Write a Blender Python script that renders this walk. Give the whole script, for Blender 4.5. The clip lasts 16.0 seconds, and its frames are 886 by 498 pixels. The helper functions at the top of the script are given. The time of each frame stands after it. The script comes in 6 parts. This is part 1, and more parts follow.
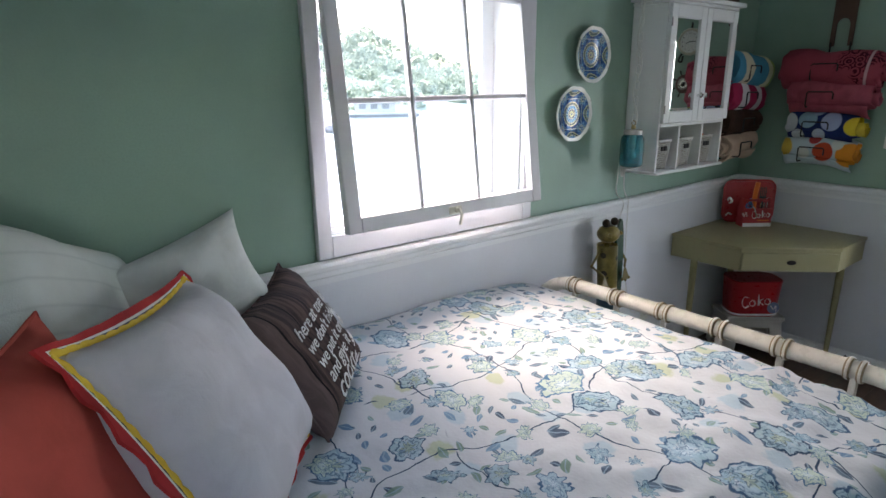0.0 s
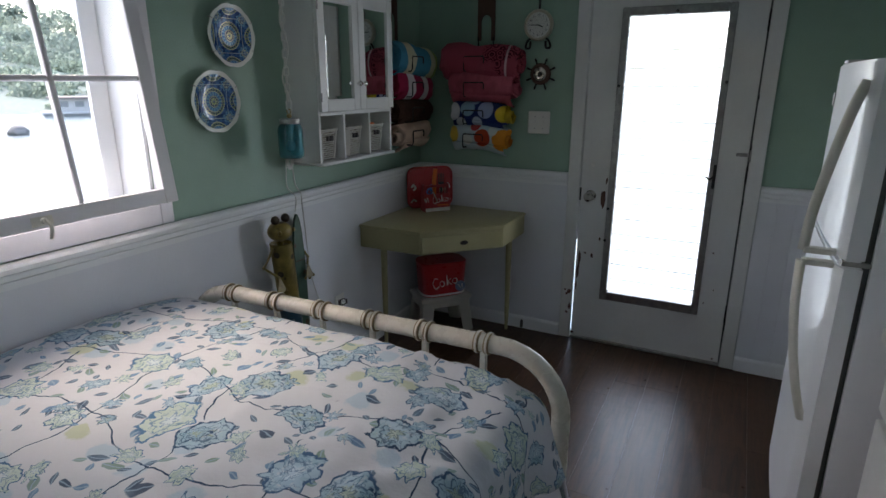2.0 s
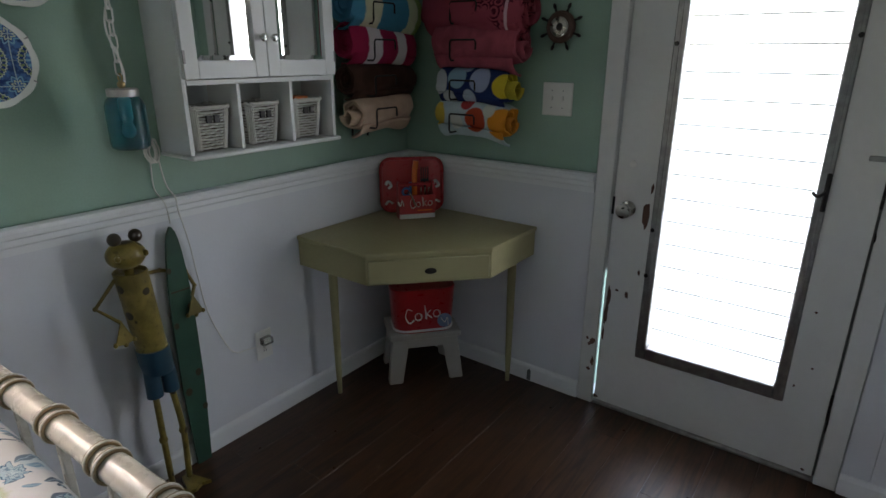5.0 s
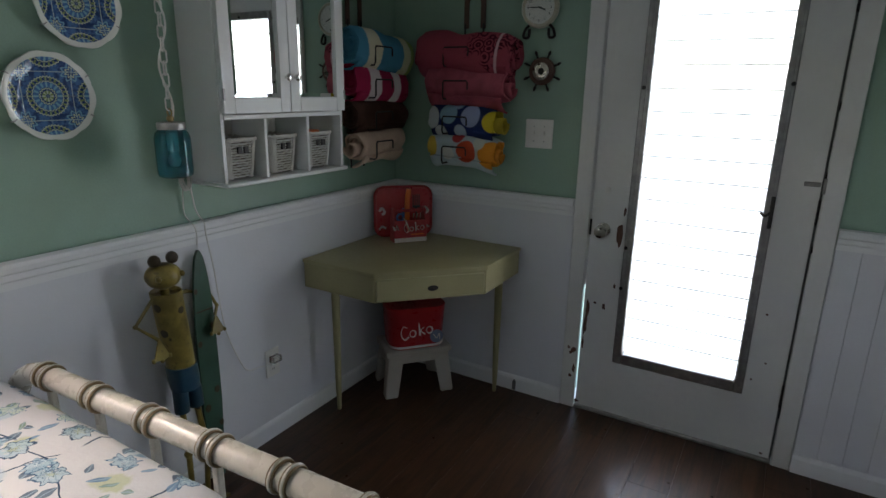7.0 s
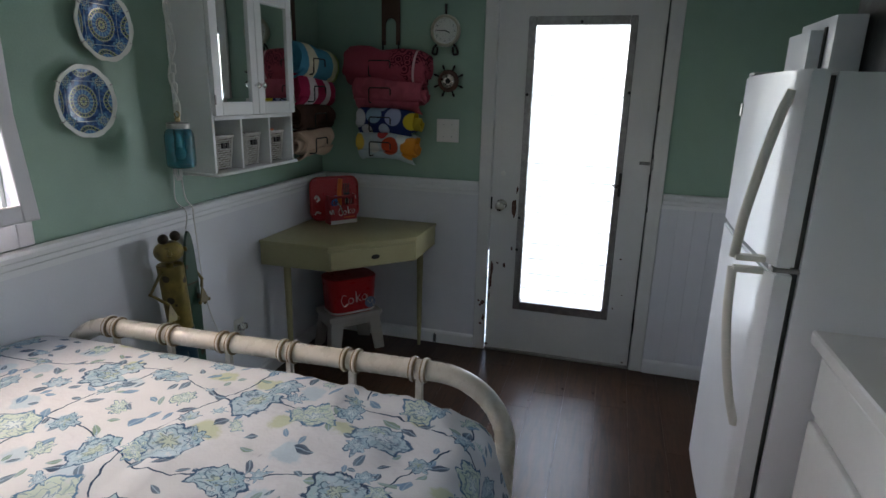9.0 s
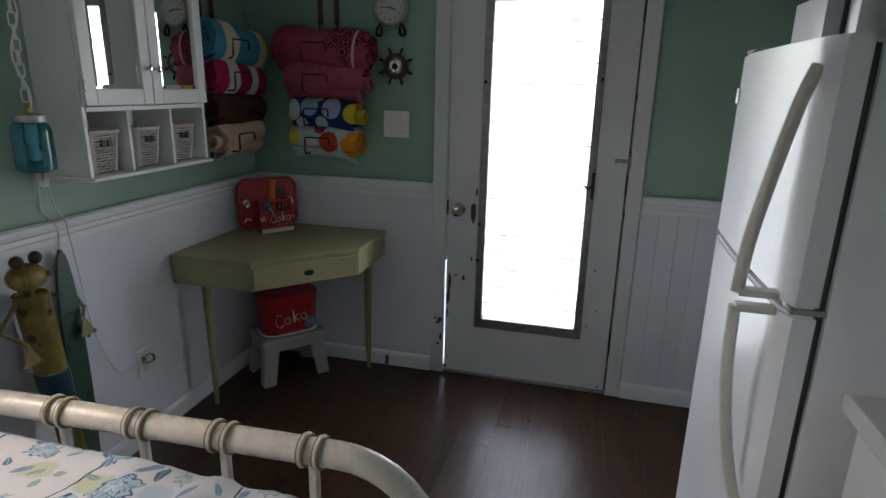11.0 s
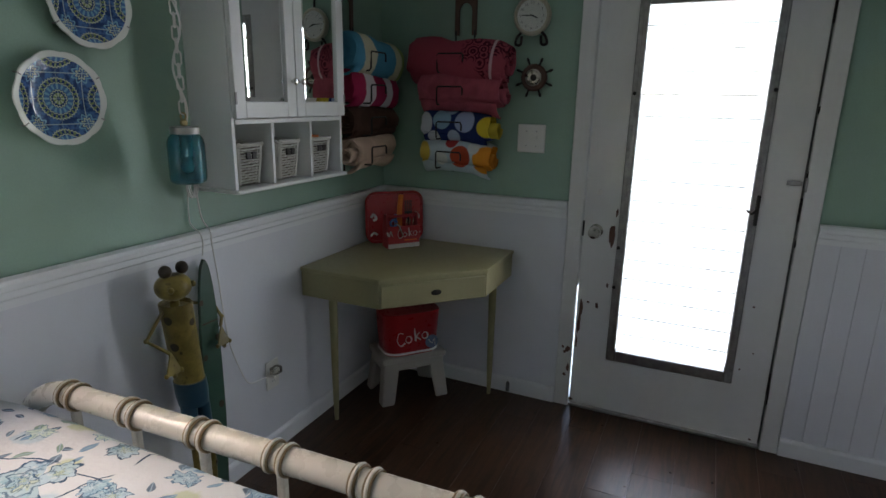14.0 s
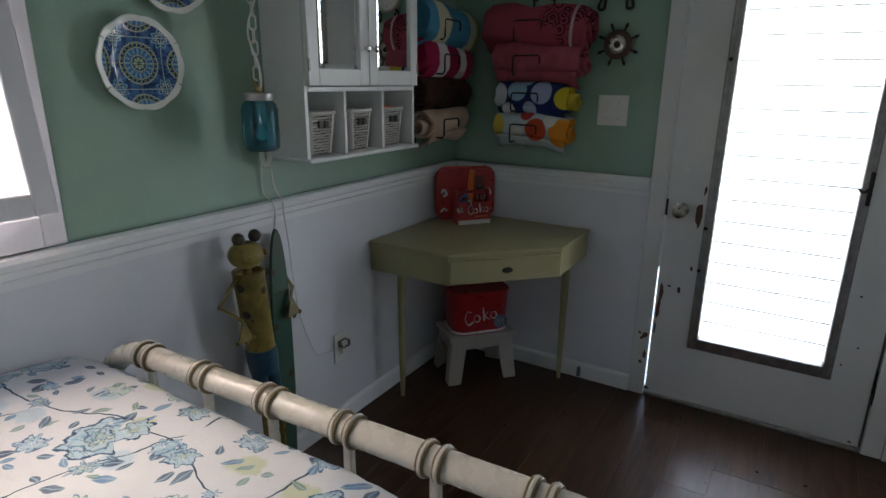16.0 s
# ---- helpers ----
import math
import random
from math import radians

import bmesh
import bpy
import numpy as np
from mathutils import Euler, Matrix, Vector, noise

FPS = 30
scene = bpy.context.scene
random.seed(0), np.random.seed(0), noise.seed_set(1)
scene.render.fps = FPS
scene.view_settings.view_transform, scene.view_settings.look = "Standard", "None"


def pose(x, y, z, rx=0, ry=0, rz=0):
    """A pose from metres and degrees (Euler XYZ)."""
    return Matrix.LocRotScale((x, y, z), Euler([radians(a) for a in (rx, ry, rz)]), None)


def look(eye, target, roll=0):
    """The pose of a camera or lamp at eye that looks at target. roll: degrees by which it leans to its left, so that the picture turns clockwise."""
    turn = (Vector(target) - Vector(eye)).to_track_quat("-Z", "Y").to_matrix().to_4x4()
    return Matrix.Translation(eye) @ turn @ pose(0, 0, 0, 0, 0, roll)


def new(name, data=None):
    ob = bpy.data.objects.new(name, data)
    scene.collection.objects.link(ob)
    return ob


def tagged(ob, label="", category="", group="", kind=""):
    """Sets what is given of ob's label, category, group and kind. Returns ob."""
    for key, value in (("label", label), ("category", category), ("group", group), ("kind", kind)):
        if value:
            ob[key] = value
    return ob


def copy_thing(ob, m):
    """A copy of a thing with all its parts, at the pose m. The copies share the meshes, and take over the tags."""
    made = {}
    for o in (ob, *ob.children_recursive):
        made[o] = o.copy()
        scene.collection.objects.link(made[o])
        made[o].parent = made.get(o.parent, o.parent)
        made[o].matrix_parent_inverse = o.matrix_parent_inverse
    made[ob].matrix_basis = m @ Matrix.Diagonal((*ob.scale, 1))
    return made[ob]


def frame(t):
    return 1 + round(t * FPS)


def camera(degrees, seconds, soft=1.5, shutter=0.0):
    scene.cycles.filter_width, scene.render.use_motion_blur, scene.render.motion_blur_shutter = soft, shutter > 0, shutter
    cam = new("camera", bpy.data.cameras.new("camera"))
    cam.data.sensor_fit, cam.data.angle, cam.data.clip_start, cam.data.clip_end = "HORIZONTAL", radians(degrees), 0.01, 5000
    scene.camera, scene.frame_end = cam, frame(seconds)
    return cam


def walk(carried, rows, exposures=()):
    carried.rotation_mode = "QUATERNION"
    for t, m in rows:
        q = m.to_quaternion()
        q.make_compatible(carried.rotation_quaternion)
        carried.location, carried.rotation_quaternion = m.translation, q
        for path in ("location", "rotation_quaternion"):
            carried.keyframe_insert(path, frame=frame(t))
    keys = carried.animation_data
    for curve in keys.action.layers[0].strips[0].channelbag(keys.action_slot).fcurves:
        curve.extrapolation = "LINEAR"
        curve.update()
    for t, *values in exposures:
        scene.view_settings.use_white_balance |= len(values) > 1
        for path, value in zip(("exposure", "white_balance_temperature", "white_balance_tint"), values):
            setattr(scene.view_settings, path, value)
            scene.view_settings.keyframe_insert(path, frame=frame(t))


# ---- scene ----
cam = camera(75.3, 16.0)
PATH = [
    (0, (1.633, -3.552, 1.523), (0.117, -2.369, 0.973), -0.7),
    (0.5, (1.637, -3.536, 1.501), (0.289, -2.152, 0.982), -0.3),
    (1, (1.651, -3.532, 1.492), (0.465, -2.003, 0.986), -0.2),
    (1.5, (1.706, -3.41, 1.489), (0.681, -1.774, 0.966), -0.2),
    (2, (1.791, -3.174, 1.475), (0.914, -1.466, 0.912), 0.1),
    (2.5, (1.819, -2.964, 1.439), (1.053, -1.221, 0.826), 0.4),
    (3, (1.754, -2.699, 1.426), (0.997, -0.961, 0.788), 0.4),
    (3.5, (1.737, -2.492, 1.418), (0.9, -0.796, 0.766), 0.4),
    (4, (1.764, -2.241, 1.423), (0.784, -0.621, 0.779), 0.2),
    (4.5, (1.776, -2.113, 1.419), (0.677, -0.572, 0.774), 0.1),
    (4.7, (1.781, -2.094, 1.418), (0.647, -0.583, 0.761), 0.1),
    (6.8, (1.708, -2.348, 1.441), (0.711, -0.697, 0.911), 1.0),
    (7, (1.702, -2.407, 1.437), (0.727, -0.747, 0.896), 1.0),
    (7.5, (1.72, -2.556, 1.446), (0.783, -0.874, 0.902), 1.1),
    (8, (1.75, -2.725, 1.417), (0.867, -1.021, 0.854), 1.1),
    (8.5, (1.705, -2.912, 1.445), (0.967, -1.129, 0.92), 1.2),
    (9, (1.633, -3.075, 1.454), (1.103, -1.22, 0.926), 1.4),
    (9.2, (1.63, -3.094, 1.437), (1.169, -1.228, 0.885), 1.4),
    (11.3, (1.67, -2.574, 1.427), (1.198, -0.708, 0.884), 1.3),
    (11.5, (1.665, -2.548, 1.432), (1.16, -0.689, 0.891), 1.4),
    (12, (1.645, -2.502, 1.443), (1.058, -0.663, 0.92), 1.4),
    (12.5, (1.636, -2.501, 1.44), (0.971, -0.683, 0.937), 1.4),
    (13, (1.609, -2.509, 1.447), (0.912, -0.699, 0.958), 1.2),
    (13.5, (1.524, -2.527, 1.439), (0.794, -0.733, 0.94), 1.2),
    (14, (1.498, -2.53, 1.417), (0.694, -0.771, 0.909), 1.1),
    (14.5, (1.492, -2.5, 1.391), (0.539, -0.824, 0.859), 0.9),
    (15, (1.459, -2.476, 1.374), (0.451, -0.838, 0.825), 0.7),
    (15.5, (1.45, -2.479, 1.373), (0.439, -0.843, 0.825), 0.7),
    (16, (1.452, -2.482, 1.367), (0.453, -0.844, 0.801), 0.6),
]
EXPOSURE = [(0, 4.12, 7450, 18), (1.0, 3.28, 7350, 18), (2.0, 3.22, 7350, 18), (3.0, 3.42, 7500, 18), (4.0, 3.47, 7650, 18), (4.7, 3.55, 7750, 18), (7, 3.47, 7700, 18), (8, 3.47, 7600, 18), (9, 3.36, 7450, 18), (11.5, 3.48, 7700, 18), (13, 3.55, 7700, 18), (16, 3.40, 7600, 18)]
walk(cam, [(t, look(eye, target, roll)) for t, eye, target, roll in PATH], EXPOSURE)
# ---- light ----
world = bpy.data.worlds.new("world")
scene.world = world
world.use_nodes = True
wn = world.node_tree.nodes
sky = wn.new("ShaderNodeTexSky")
sky.sky_type, sky.sun_disc = "NISHITA", False
sky.sun_elevation, sky.sun_rotation = radians(50), radians(262)
sky.air_density, sky.dust_density, sky.ozone_density = 1.0, 2.5, 0.8
wn["Background"].inputs["Strength"].default_value = 0.15
world.node_tree.links.new(sky.outputs[0], wn["Background"].inputs["Color"])
sun_data = bpy.data.lights.new("sun", "SUN")
sun_data.energy, sun_data.angle, sun_data.color = 0.12, radians(24), (0.86, 0.93, 1.0)
sun = new("sun", sun_data)
sun.matrix_world = look((-32.0, -2.2, 27.0), (0, 0, 0))
# bright overcast daylight standing in the doorway
door_data = bpy.data.lights.new("door_daylight", "AREA")
door_data.shape, door_data.size, door_data.size_y = "RECTANGLE", 0.56, 1.60
door_data.energy, door_data.color = 0.95, (0.78, 0.895, 1.0)
door_light = new("door_daylight", door_data)
door_light.matrix_world = look((1.439, 0.122, 1.05), (1.439, -1.0, 1.05))


# ---- node arithmetic ----
class Val:
    """A socket that can be used in sums."""
    def __init__(self, tree, socket):
        self.tree, self.socket = tree, socket

    def op(self, kind, other=None, third=None, clamp=False):
        n = self.tree.nodes.new("ShaderNodeMath")
        n.operation, n.use_clamp = kind, clamp
        for i, v in enumerate((self, other, third)):
            if isinstance(v, Val):
                self.tree.links.new(v.socket, n.inputs[i])
            elif v is not None:
                n.inputs[i].default_value = v
        return Val(self.tree, n.outputs[0])

    def __add__(self, o): return self.op("ADD", o)
    def __sub__(self, o): return self.op("SUBTRACT", o)
    def __mul__(self, o): return self.op("MULTIPLY", o)
    def __truediv__(self, o): return self.op("DIVIDE", o)
    def less(self, o): return self.op("LESS_THAN", o)
    def more(self, o): return self.op("GREATER_THAN", o)
    def both(self, o): return self.op("MINIMUM", o)
    def either(self, o): return self.op("MAXIMUM", o)
    def inv(self): return self.op("MULTIPLY", -1.0).op("ADD", 1.0)
    def soft(self, a, b):
        """0 at a, 1 at b, clamped."""
        n = self.tree.nodes.new("ShaderNodeMapRange")
        n.interpolation_type = "SMOOTHSTEP"
        self.tree.links.new(self.socket, n.inputs[0])
        n.inputs[1].default_value, n.inputs[2].default_value = a, b
        return Val(self.tree, n.outputs[0])


class Mat:
    """A principled material with a few short ways to build its colour."""
    def __init__(self, name, rough=0.5, metal=0.0, spec=0.5):
        self.m = bpy.data.materials.new(name)
        self.m.use_nodes = True
        self.tree = self.m.node_tree
        self.bsdf = self.tree.nodes["Principled BSDF"]
        self.bsdf.inputs["Roughness"].default_value = rough
        self.bsdf.inputs["Metallic"].default_value = metal
        self.bsdf.inputs["Specular IOR Level"].default_value = spec
        self.bump_in = None

    def link(self, a, b):
        self.tree.links.new(a, b)

    def coords(self, kind="Object", scale=(1, 1, 1)):
        n = self.tree.nodes.new("ShaderNodeTexCoord")
        k = self.tree.nodes.new("ShaderNodeMapping")
        k.inputs["Scale"].default_value = scale
        self.link(n.outputs[kind], k.inputs[0])
        return k.outputs[0]

    def axes(self, socket):
        n = self.tree.nodes.new("ShaderNodeSeparateXYZ")
        self.link(socket, n.inputs[0])
        return [Val(self.tree, n.outputs[i]) for i in range(3)]

    def noise(self, co, scale, detail=4, rough=0.55, distort=0.0):
        n = self.tree.nodes.new("ShaderNodeTexNoise")
        self.link(co, n.inputs["Vector"])
        n.inputs["Scale"].default_value, n.inputs["Detail"].default_value = scale, detail
        n.inputs["Roughness"].default_value, n.inputs["Distortion"].default_value = rough, distort
        return Val(self.tree, n.outputs["Fac"])

    def wave(self, co, scale, distort=2.0, direction="X"):
        n = self.tree.nodes.new("ShaderNodeTexWave")
        self.link(co, n.inputs["Vector"])
        n.bands_direction = direction
        n.inputs["Scale"].default_value, n.inputs["Distortion"].default_value = scale, distort
        n.inputs["Detail"].default_value = 3
        return Val(self.tree, n.outputs["Fac"])

    def voronoi(self, co, scale, feature="F1", jitter=1.0):
        n = self.tree.nodes.new("ShaderNodeTexVoronoi")
        n.feature = feature
        self.link(co, n.inputs["Vector"])
        n.inputs["Scale"].default_value, n.inputs["Randomness"].default_value = scale, jitter
        return n

    def random(self):
        return Val(self.tree, self.tree.nodes.new("ShaderNodeObjectInfo").outputs["Random"])

    def mix(self, fac, a, b):
        n = self.tree.nodes.new("ShaderNodeMix")
        n.data_type = "RGBA"
        if isinstance(fac, Val):
            self.link(fac.socket, n.inputs[0])
        else:
            n.inputs[0].default_value = fac
        for i, c in ((6, a), (7, b)):
            if isinstance(c, tuple):
                n.inputs[i].default_value = (*c[:3], 1)
            else:
                self.link(c, n.inputs[i])
        return n.outputs[2]

    def colour(self, c):
        if isinstance(c, tuple):
            self.bsdf.inputs["Base Color"].default_value = (*c[:3], 1)
        else:
            self.link(c, self.bsdf.inputs["Base Color"])
        return self

    def rough(self, v):
        self.link(v.socket, self.bsdf.inputs["Roughness"])
        return self

    def bump(self, v, strength=0.2, distance=0.005):
        n = self.tree.nodes.new("ShaderNodeBump")
        n.inputs["Strength"].default_value, n.inputs["Distance"].default_value = strength, distance
        self.link(v.socket, n.inputs["Height"])
        if self.bump_in:
            self.link(self.bump_in, n.inputs["Normal"])
        self.bump_in = n.outputs[0]
        self.link(n.outputs[0], self.bsdf.inputs["Normal"])
        return self


def shade(c, k):
    return tuple(min(1.0, v * k) for v in c)


def painted(name, c, rough=0.45, vary=0.12, grain=60.0, bump=0.12, dirt=None, spec=0.5):
    """Paint with large faint blotches and a fine brushed grain."""
    m = Mat(name, rough, spec=spec)
    co = m.coords()
    big, fine = m.noise(co, 2.3, 5), m.noise(co, grain, 4)
    col = m.mix(big.soft(0.3, 0.7), shade(c, 1 - vary), shade(c, 1 + vary * 0.5))
    col = m.mix(fine.soft(0.35, 0.75) * 0.35, col, shade(c, 1 - vary))
    if dirt:
        spots = m.noise(co, 9.0, 8, 0.7).soft(0.66, 0.74)
        col = m.mix(spots * 0.7, col, dirt)
    m.colour(col).bump(fine, bump, 0.002).bump(big, 0.1, 0.01)
    m.rough(fine.op("MULTIPLY_ADD", 0.2, rough - 0.1))
    return m.m


def cloth(name, c, vary=0.1, weave=450.0, bump=0.25, wrinkle=14.0):
    m = Mat(name, 0.92, spec=0.2)
    co = m.coords()
    w, big = m.noise(co, weave, 2), m.noise(co, wrinkle, 4, 0.5, 0.6)
    col = m.mix(big.soft(0.3, 0.7), shade(c, 1 - vary), shade(c, 1 + vary * 0.4))
    m.colour(col).bump(w, bump, 0.001).bump(big, 0.35, 0.008)
    return m.m


def metal(name, c, rough=0.3, metallic=1.0):
    m = Mat(name, rough, metallic)
    co = m.coords()
    n = m.noise(co, 35.0, 5)
    m.colour(m.mix(n.soft(0.35, 0.7), shade(c, 0.75), c)).rough(n.op("MULTIPLY_ADD", 0.25, rough - 0.08))
    return m.m


def glass_material(name, c=(1, 1, 1), rough=0.0, ior=1.45):
    m = Mat(name, rough)
    m.colour(c)
    m.bsdf.inputs["Transmission Weight"].default_value = 1.0
    m.bsdf.inputs["IOR"].default_value = ior
    return m.m


def thin_glass(name, c=(1, 1, 1), haze=0.0, gloss=0.02):
    """A flat pane: clear through, mirror gloss by angle, and a share of white haze."""
    m = Mat(name, 0.1)
    t = m.tree
    clear, shine, fres, out = (t.nodes.new(k) for k in ("ShaderNodeBsdfTransparent", "ShaderNodeBsdfGlossy", "ShaderNodeLayerWeight", "ShaderNodeMixShader"))
    clear.inputs["Color"].default_value = (*c, 1)
    shine.inputs["Roughness"].default_value = gloss
    fres.inputs["Blend"].default_value = 0.5
    mirror_share = Val(t, fres.outputs["Facing"]).op("POWER", 5.0).op("MULTIPLY_ADD", 0.75, 0.035)
    body = clear
    if haze:
        soft, body = t.nodes.new("ShaderNodeBsdfTranslucent"), t.nodes.new("ShaderNodeMixShader")
        body.inputs[0].default_value = haze
        m.link(clear.outputs[0], body.inputs[1])
        m.link(soft.outputs[0], body.inputs[2])
    m.link(mirror_share.socket, out.inputs[0])
    m.link(body.outputs[0], out.inputs[1])
    m.link(shine.outputs[0], out.inputs[2])
    m.link(out.outputs[0], t.nodes["Material Output"].inputs[0])
    t.nodes.remove(m.bsdf)
    return m.m


# ---- materials ----
WALL_GREEN = painted("wall_green_paint", (0.25, 0.39, 0.31), 0.45, 0.12, 160.0, 0.22)
WHITE_PAINT = painted("white_paint", (0.76, 0.77, 0.78), 0.4, 0.05, 120.0, 0.10)
WAINSCOT = painted("wainscot_paint", (0.68, 0.69, 0.72), 0.42, 0.05, 90.0, 0.12)
SASH_PAINT = painted("sash_paint", (0.70, 0.69, 0.72), 0.4, 0.07, 120.0, 0.12)
DOOR_PAINT = painted("door_paint", (0.66, 0.66, 0.64), 0.4, 0.08, 40.0, 0.15, dirt=(0.42, 0.40, 0.36))
CEILING_PAINT = painted("ceiling_paint", (0.75, 0.75, 0.73), 0.7, 0.06, 150.0, 0.15)
CREAM = painted("cream_enamel", (0.55, 0.515, 0.44), 0.28, 0.06, 30.0, 0.04)
RING_CREAM = painted("ring_enamel", (0.24, 0.165, 0.085), 0.3, 0.2, 60.0, 0.1)
DESK_PAINT = painted("desk_olive_paint", (0.345, 0.31, 0.165), 0.42, 0.1, 60.0, 0.15)
CABINET_WHITE = painted("cabinet_white", (0.74, 0.75, 0.74), 0.35, 0.04, 90.0, 0.06)
FRIDGE_WHITE = Mat("fridge_enamel", 0.28)
_co = FRIDGE_WHITE.coords()
_n = FRIDGE_WHITE.noise(_co, 160.0, 3)
FRIDGE_WHITE.colour(FRIDGE_WHITE.mix(FRIDGE_WHITE.noise(_co, 3.0).soft(0.3, 0.7), (0.75, 0.77, 0.80), (0.80, 0.82, 0.84))).bump(_n, 0.25, 0.001)
FRIDGE_WHITE = FRIDGE_WHITE.m
HANDLE_BEIGE = painted("handle_plastic", (0.66, 0.635, 0.57), 0.35, 0.06, 60.0, 0.05)
GASKET = painted("gasket_rubber", (0.10, 0.10, 0.10), 0.7, 0.2, 60.0, 0.05)
LAMINATE = painted("counter_laminate", (0.66, 0.66, 0.65), 0.35, 0.05, 200.0, 0.04)
STOOL_PLASTIC = painted("stool_plastic", (0.42, 0.39, 0.35), 0.45, 0.07, 80.0, 0.05)
STEEL = metal("aluminium", (0.42, 0.41, 0.40), 0.38)
OLD_STEEL = metal("tarnished_steel", (0.42, 0.40, 0.36), 0.24)
CHROME = metal("chrome", (0.75, 0.74, 0.72), 0.15)
BRASS = metal("old_brass", (0.48, 0.36, 0.18), 0.35)
DARK_METAL = metal("dark_iron", (0.03, 0.028, 0.026), 0.5, 0.6)
BLACK_PLASTIC = painted("black_plastic", (0.015, 0.015, 0.017), 0.45, 0.2, 60.0, 0.03)
RUST = painted("bare_worn_wood", (0.12, 0.05, 0.034), 0.8, 0.4, 70.0, 0.4)
LEATHER = painted("brown_leather", (0.09, 0.04, 0.025), 0.55, 0.2, 90.0, 0.25)
WHITE_PLASTIC = painted("white_plastic", (0.72, 0.71, 0.67), 0.35, 0.04, 50.0, 0.03)
RED_TIN = painted("red_tin", (0.42, 0.018, 0.02), 0.3, 0.15, 40.0, 0.05)
RED_CARD = painted("red_painted_wood", (0.40, 0.02, 0.022), 0.45, 0.2, 50.0, 0.1)
SIGN_WHITE = painted("sign_white", (0.75, 0.73, 0.70), 0.5, 0.08, 60.0, 0.05)
SIGN_BLUE = painted("badge_blue", (0.16, 0.22, 0.34), 0.5, 0.1, 60.0, 0.05)
ORANGE = painted("orange_plastic", (0.75, 0.16, 0.02), 0.35, 0.06, 60.0, 0.03)
BLUE_PLASTIC = painted("blue_plastic", (0.05, 0.16, 0.45), 0.35, 0.06, 60.0, 0.03)
CORD_WHITE = painted("white_cord", (0.70, 0.69, 0.66), 0.5, 0.08, 80.0, 0.05)
PANE = thin_glass("window_glass", (0.97, 0.985, 0.98))
FROSTED = thin_glass("frosted_louvre_glass", (0.96, 0.98, 1.0), 0.2, 0.3)
JAR_GLASS = glass_material("blue_jar_glass", (0.17, 0.56, 0.65), 0.02)
MIRROR = metal("mirror_silver", (0.86, 0.88, 0.88), 0.02)
MIRROR.node_tree.nodes["Principled BSDF"].inputs["Roughness"].default_value = 0.015
for _l in list(MIRROR.node_tree.links):
    if _l.to_socket.name in ("Roughness", "Base Color"):
        MIRROR.node_tree.links.remove(_l)
MIRROR.node_tree.nodes["Principled BSDF"].inputs["Base Color"].default_value = (0.86, 0.88, 0.88, 1)
FROG_GREEN = painted("board_green_tin", (0.028, 0.090, 0.058), 0.35, 0.25, 25.0, 0.1)
FROG_DARK = painted("dark_spots", (0.05, 0.035, 0.012), 0.4, 0.2, 40.0, 0.05)
LINEN = cloth("pale_linen", (0.60, 0.62, 0.60))
SHEET_WHITE = cloth("white_sheet", (0.66, 0.67, 0.70))
CUSHION_GREY = cloth("white_cushion_cotton", (0.50, 0.48, 0.50), 0.08)
RED_CLOTH = cloth("red_cushion_cloth", (0.45, 0.075, 0.055), 0.12)


def striped_cloth(name, base, stripes, axis=0, weave=450.0, fuzzy=0.02):
    """Cloth with bands across one object axis: stripes of (from, to, colour)."""
    m = Mat(name, 0.95, spec=0.15)
    co = m.coords()
    a = m.axes(co)[axis] + (m.noise(co, 30.0) - 0.5) * fuzzy
    col = m.mix(m.noise(co, 20.0), shade(base, 0.85), base)
    for lo, hi, c in stripes:
        col = m.mix(a.soft(lo - 0.004, lo + 0.004).both(a.soft(hi - 0.004, hi + 0.004).inv()), col, c)
    m.colour(col).bump(m.noise(co, weave, 2), 0.4, 0.002).bump(m.noise(co, 16.0, 4), 0.4, 0.01)
    return m.m


def dotted_cloth(name, base, dots, ring=None):
    """Cloth printed with discs: dots of (x, z, radius, colour) in object space."""
    m = Mat(name, 0.95, spec=0.15)
    co = m.coords()
    x, y, z = m.axes(co)
    col = m.mix(m.noise(co, 20.0), shade(base, 0.8), base)
    for u, v, r, c in dots:
        d = ((x - u) * (x - u) + (z - v) * (z - v)).op("SQRT")
        col = m.mix(d.soft(r - 0.003, r + 0.003).inv(), col, c)
        if ring:
            col = m.mix((d - r * 0.45).op("ABSOLUTE").soft(0.004, 0.008).inv(), col, ring)
    m.colour(col).bump(m.noise(co, 450.0, 2), 0.4, 0.002).bump(m.noise(co, 16.0, 4), 0.4, 0.01)
    return m.m


def paisley_cloth(name, a, b, c):
    m = Mat(name, 0.95, spec=0.15)
    co = m.coords()
    v = m.voronoi(co, 22.0)
    d = Val(m.tree, v.outputs["Distance"])
    x = m.axes(co)[0]
    col = m.mix((d * 26.0).op("SINE").more(0.0).both(x.soft(0.02, 0.06)).both(m.noise(co, 9.0, 2).soft(0.45, 0.52)), a, b)
    col = m.mix((x - 0.17).op("ABSOLUTE").soft(0.004, 0.008).inv(), col, c)
    m.colour(col).bump(m.noise(co, 450.0, 2), 0.4, 0.002).bump(m.noise(co, 16.0, 4), 0.4, 0.01)
    return m.m


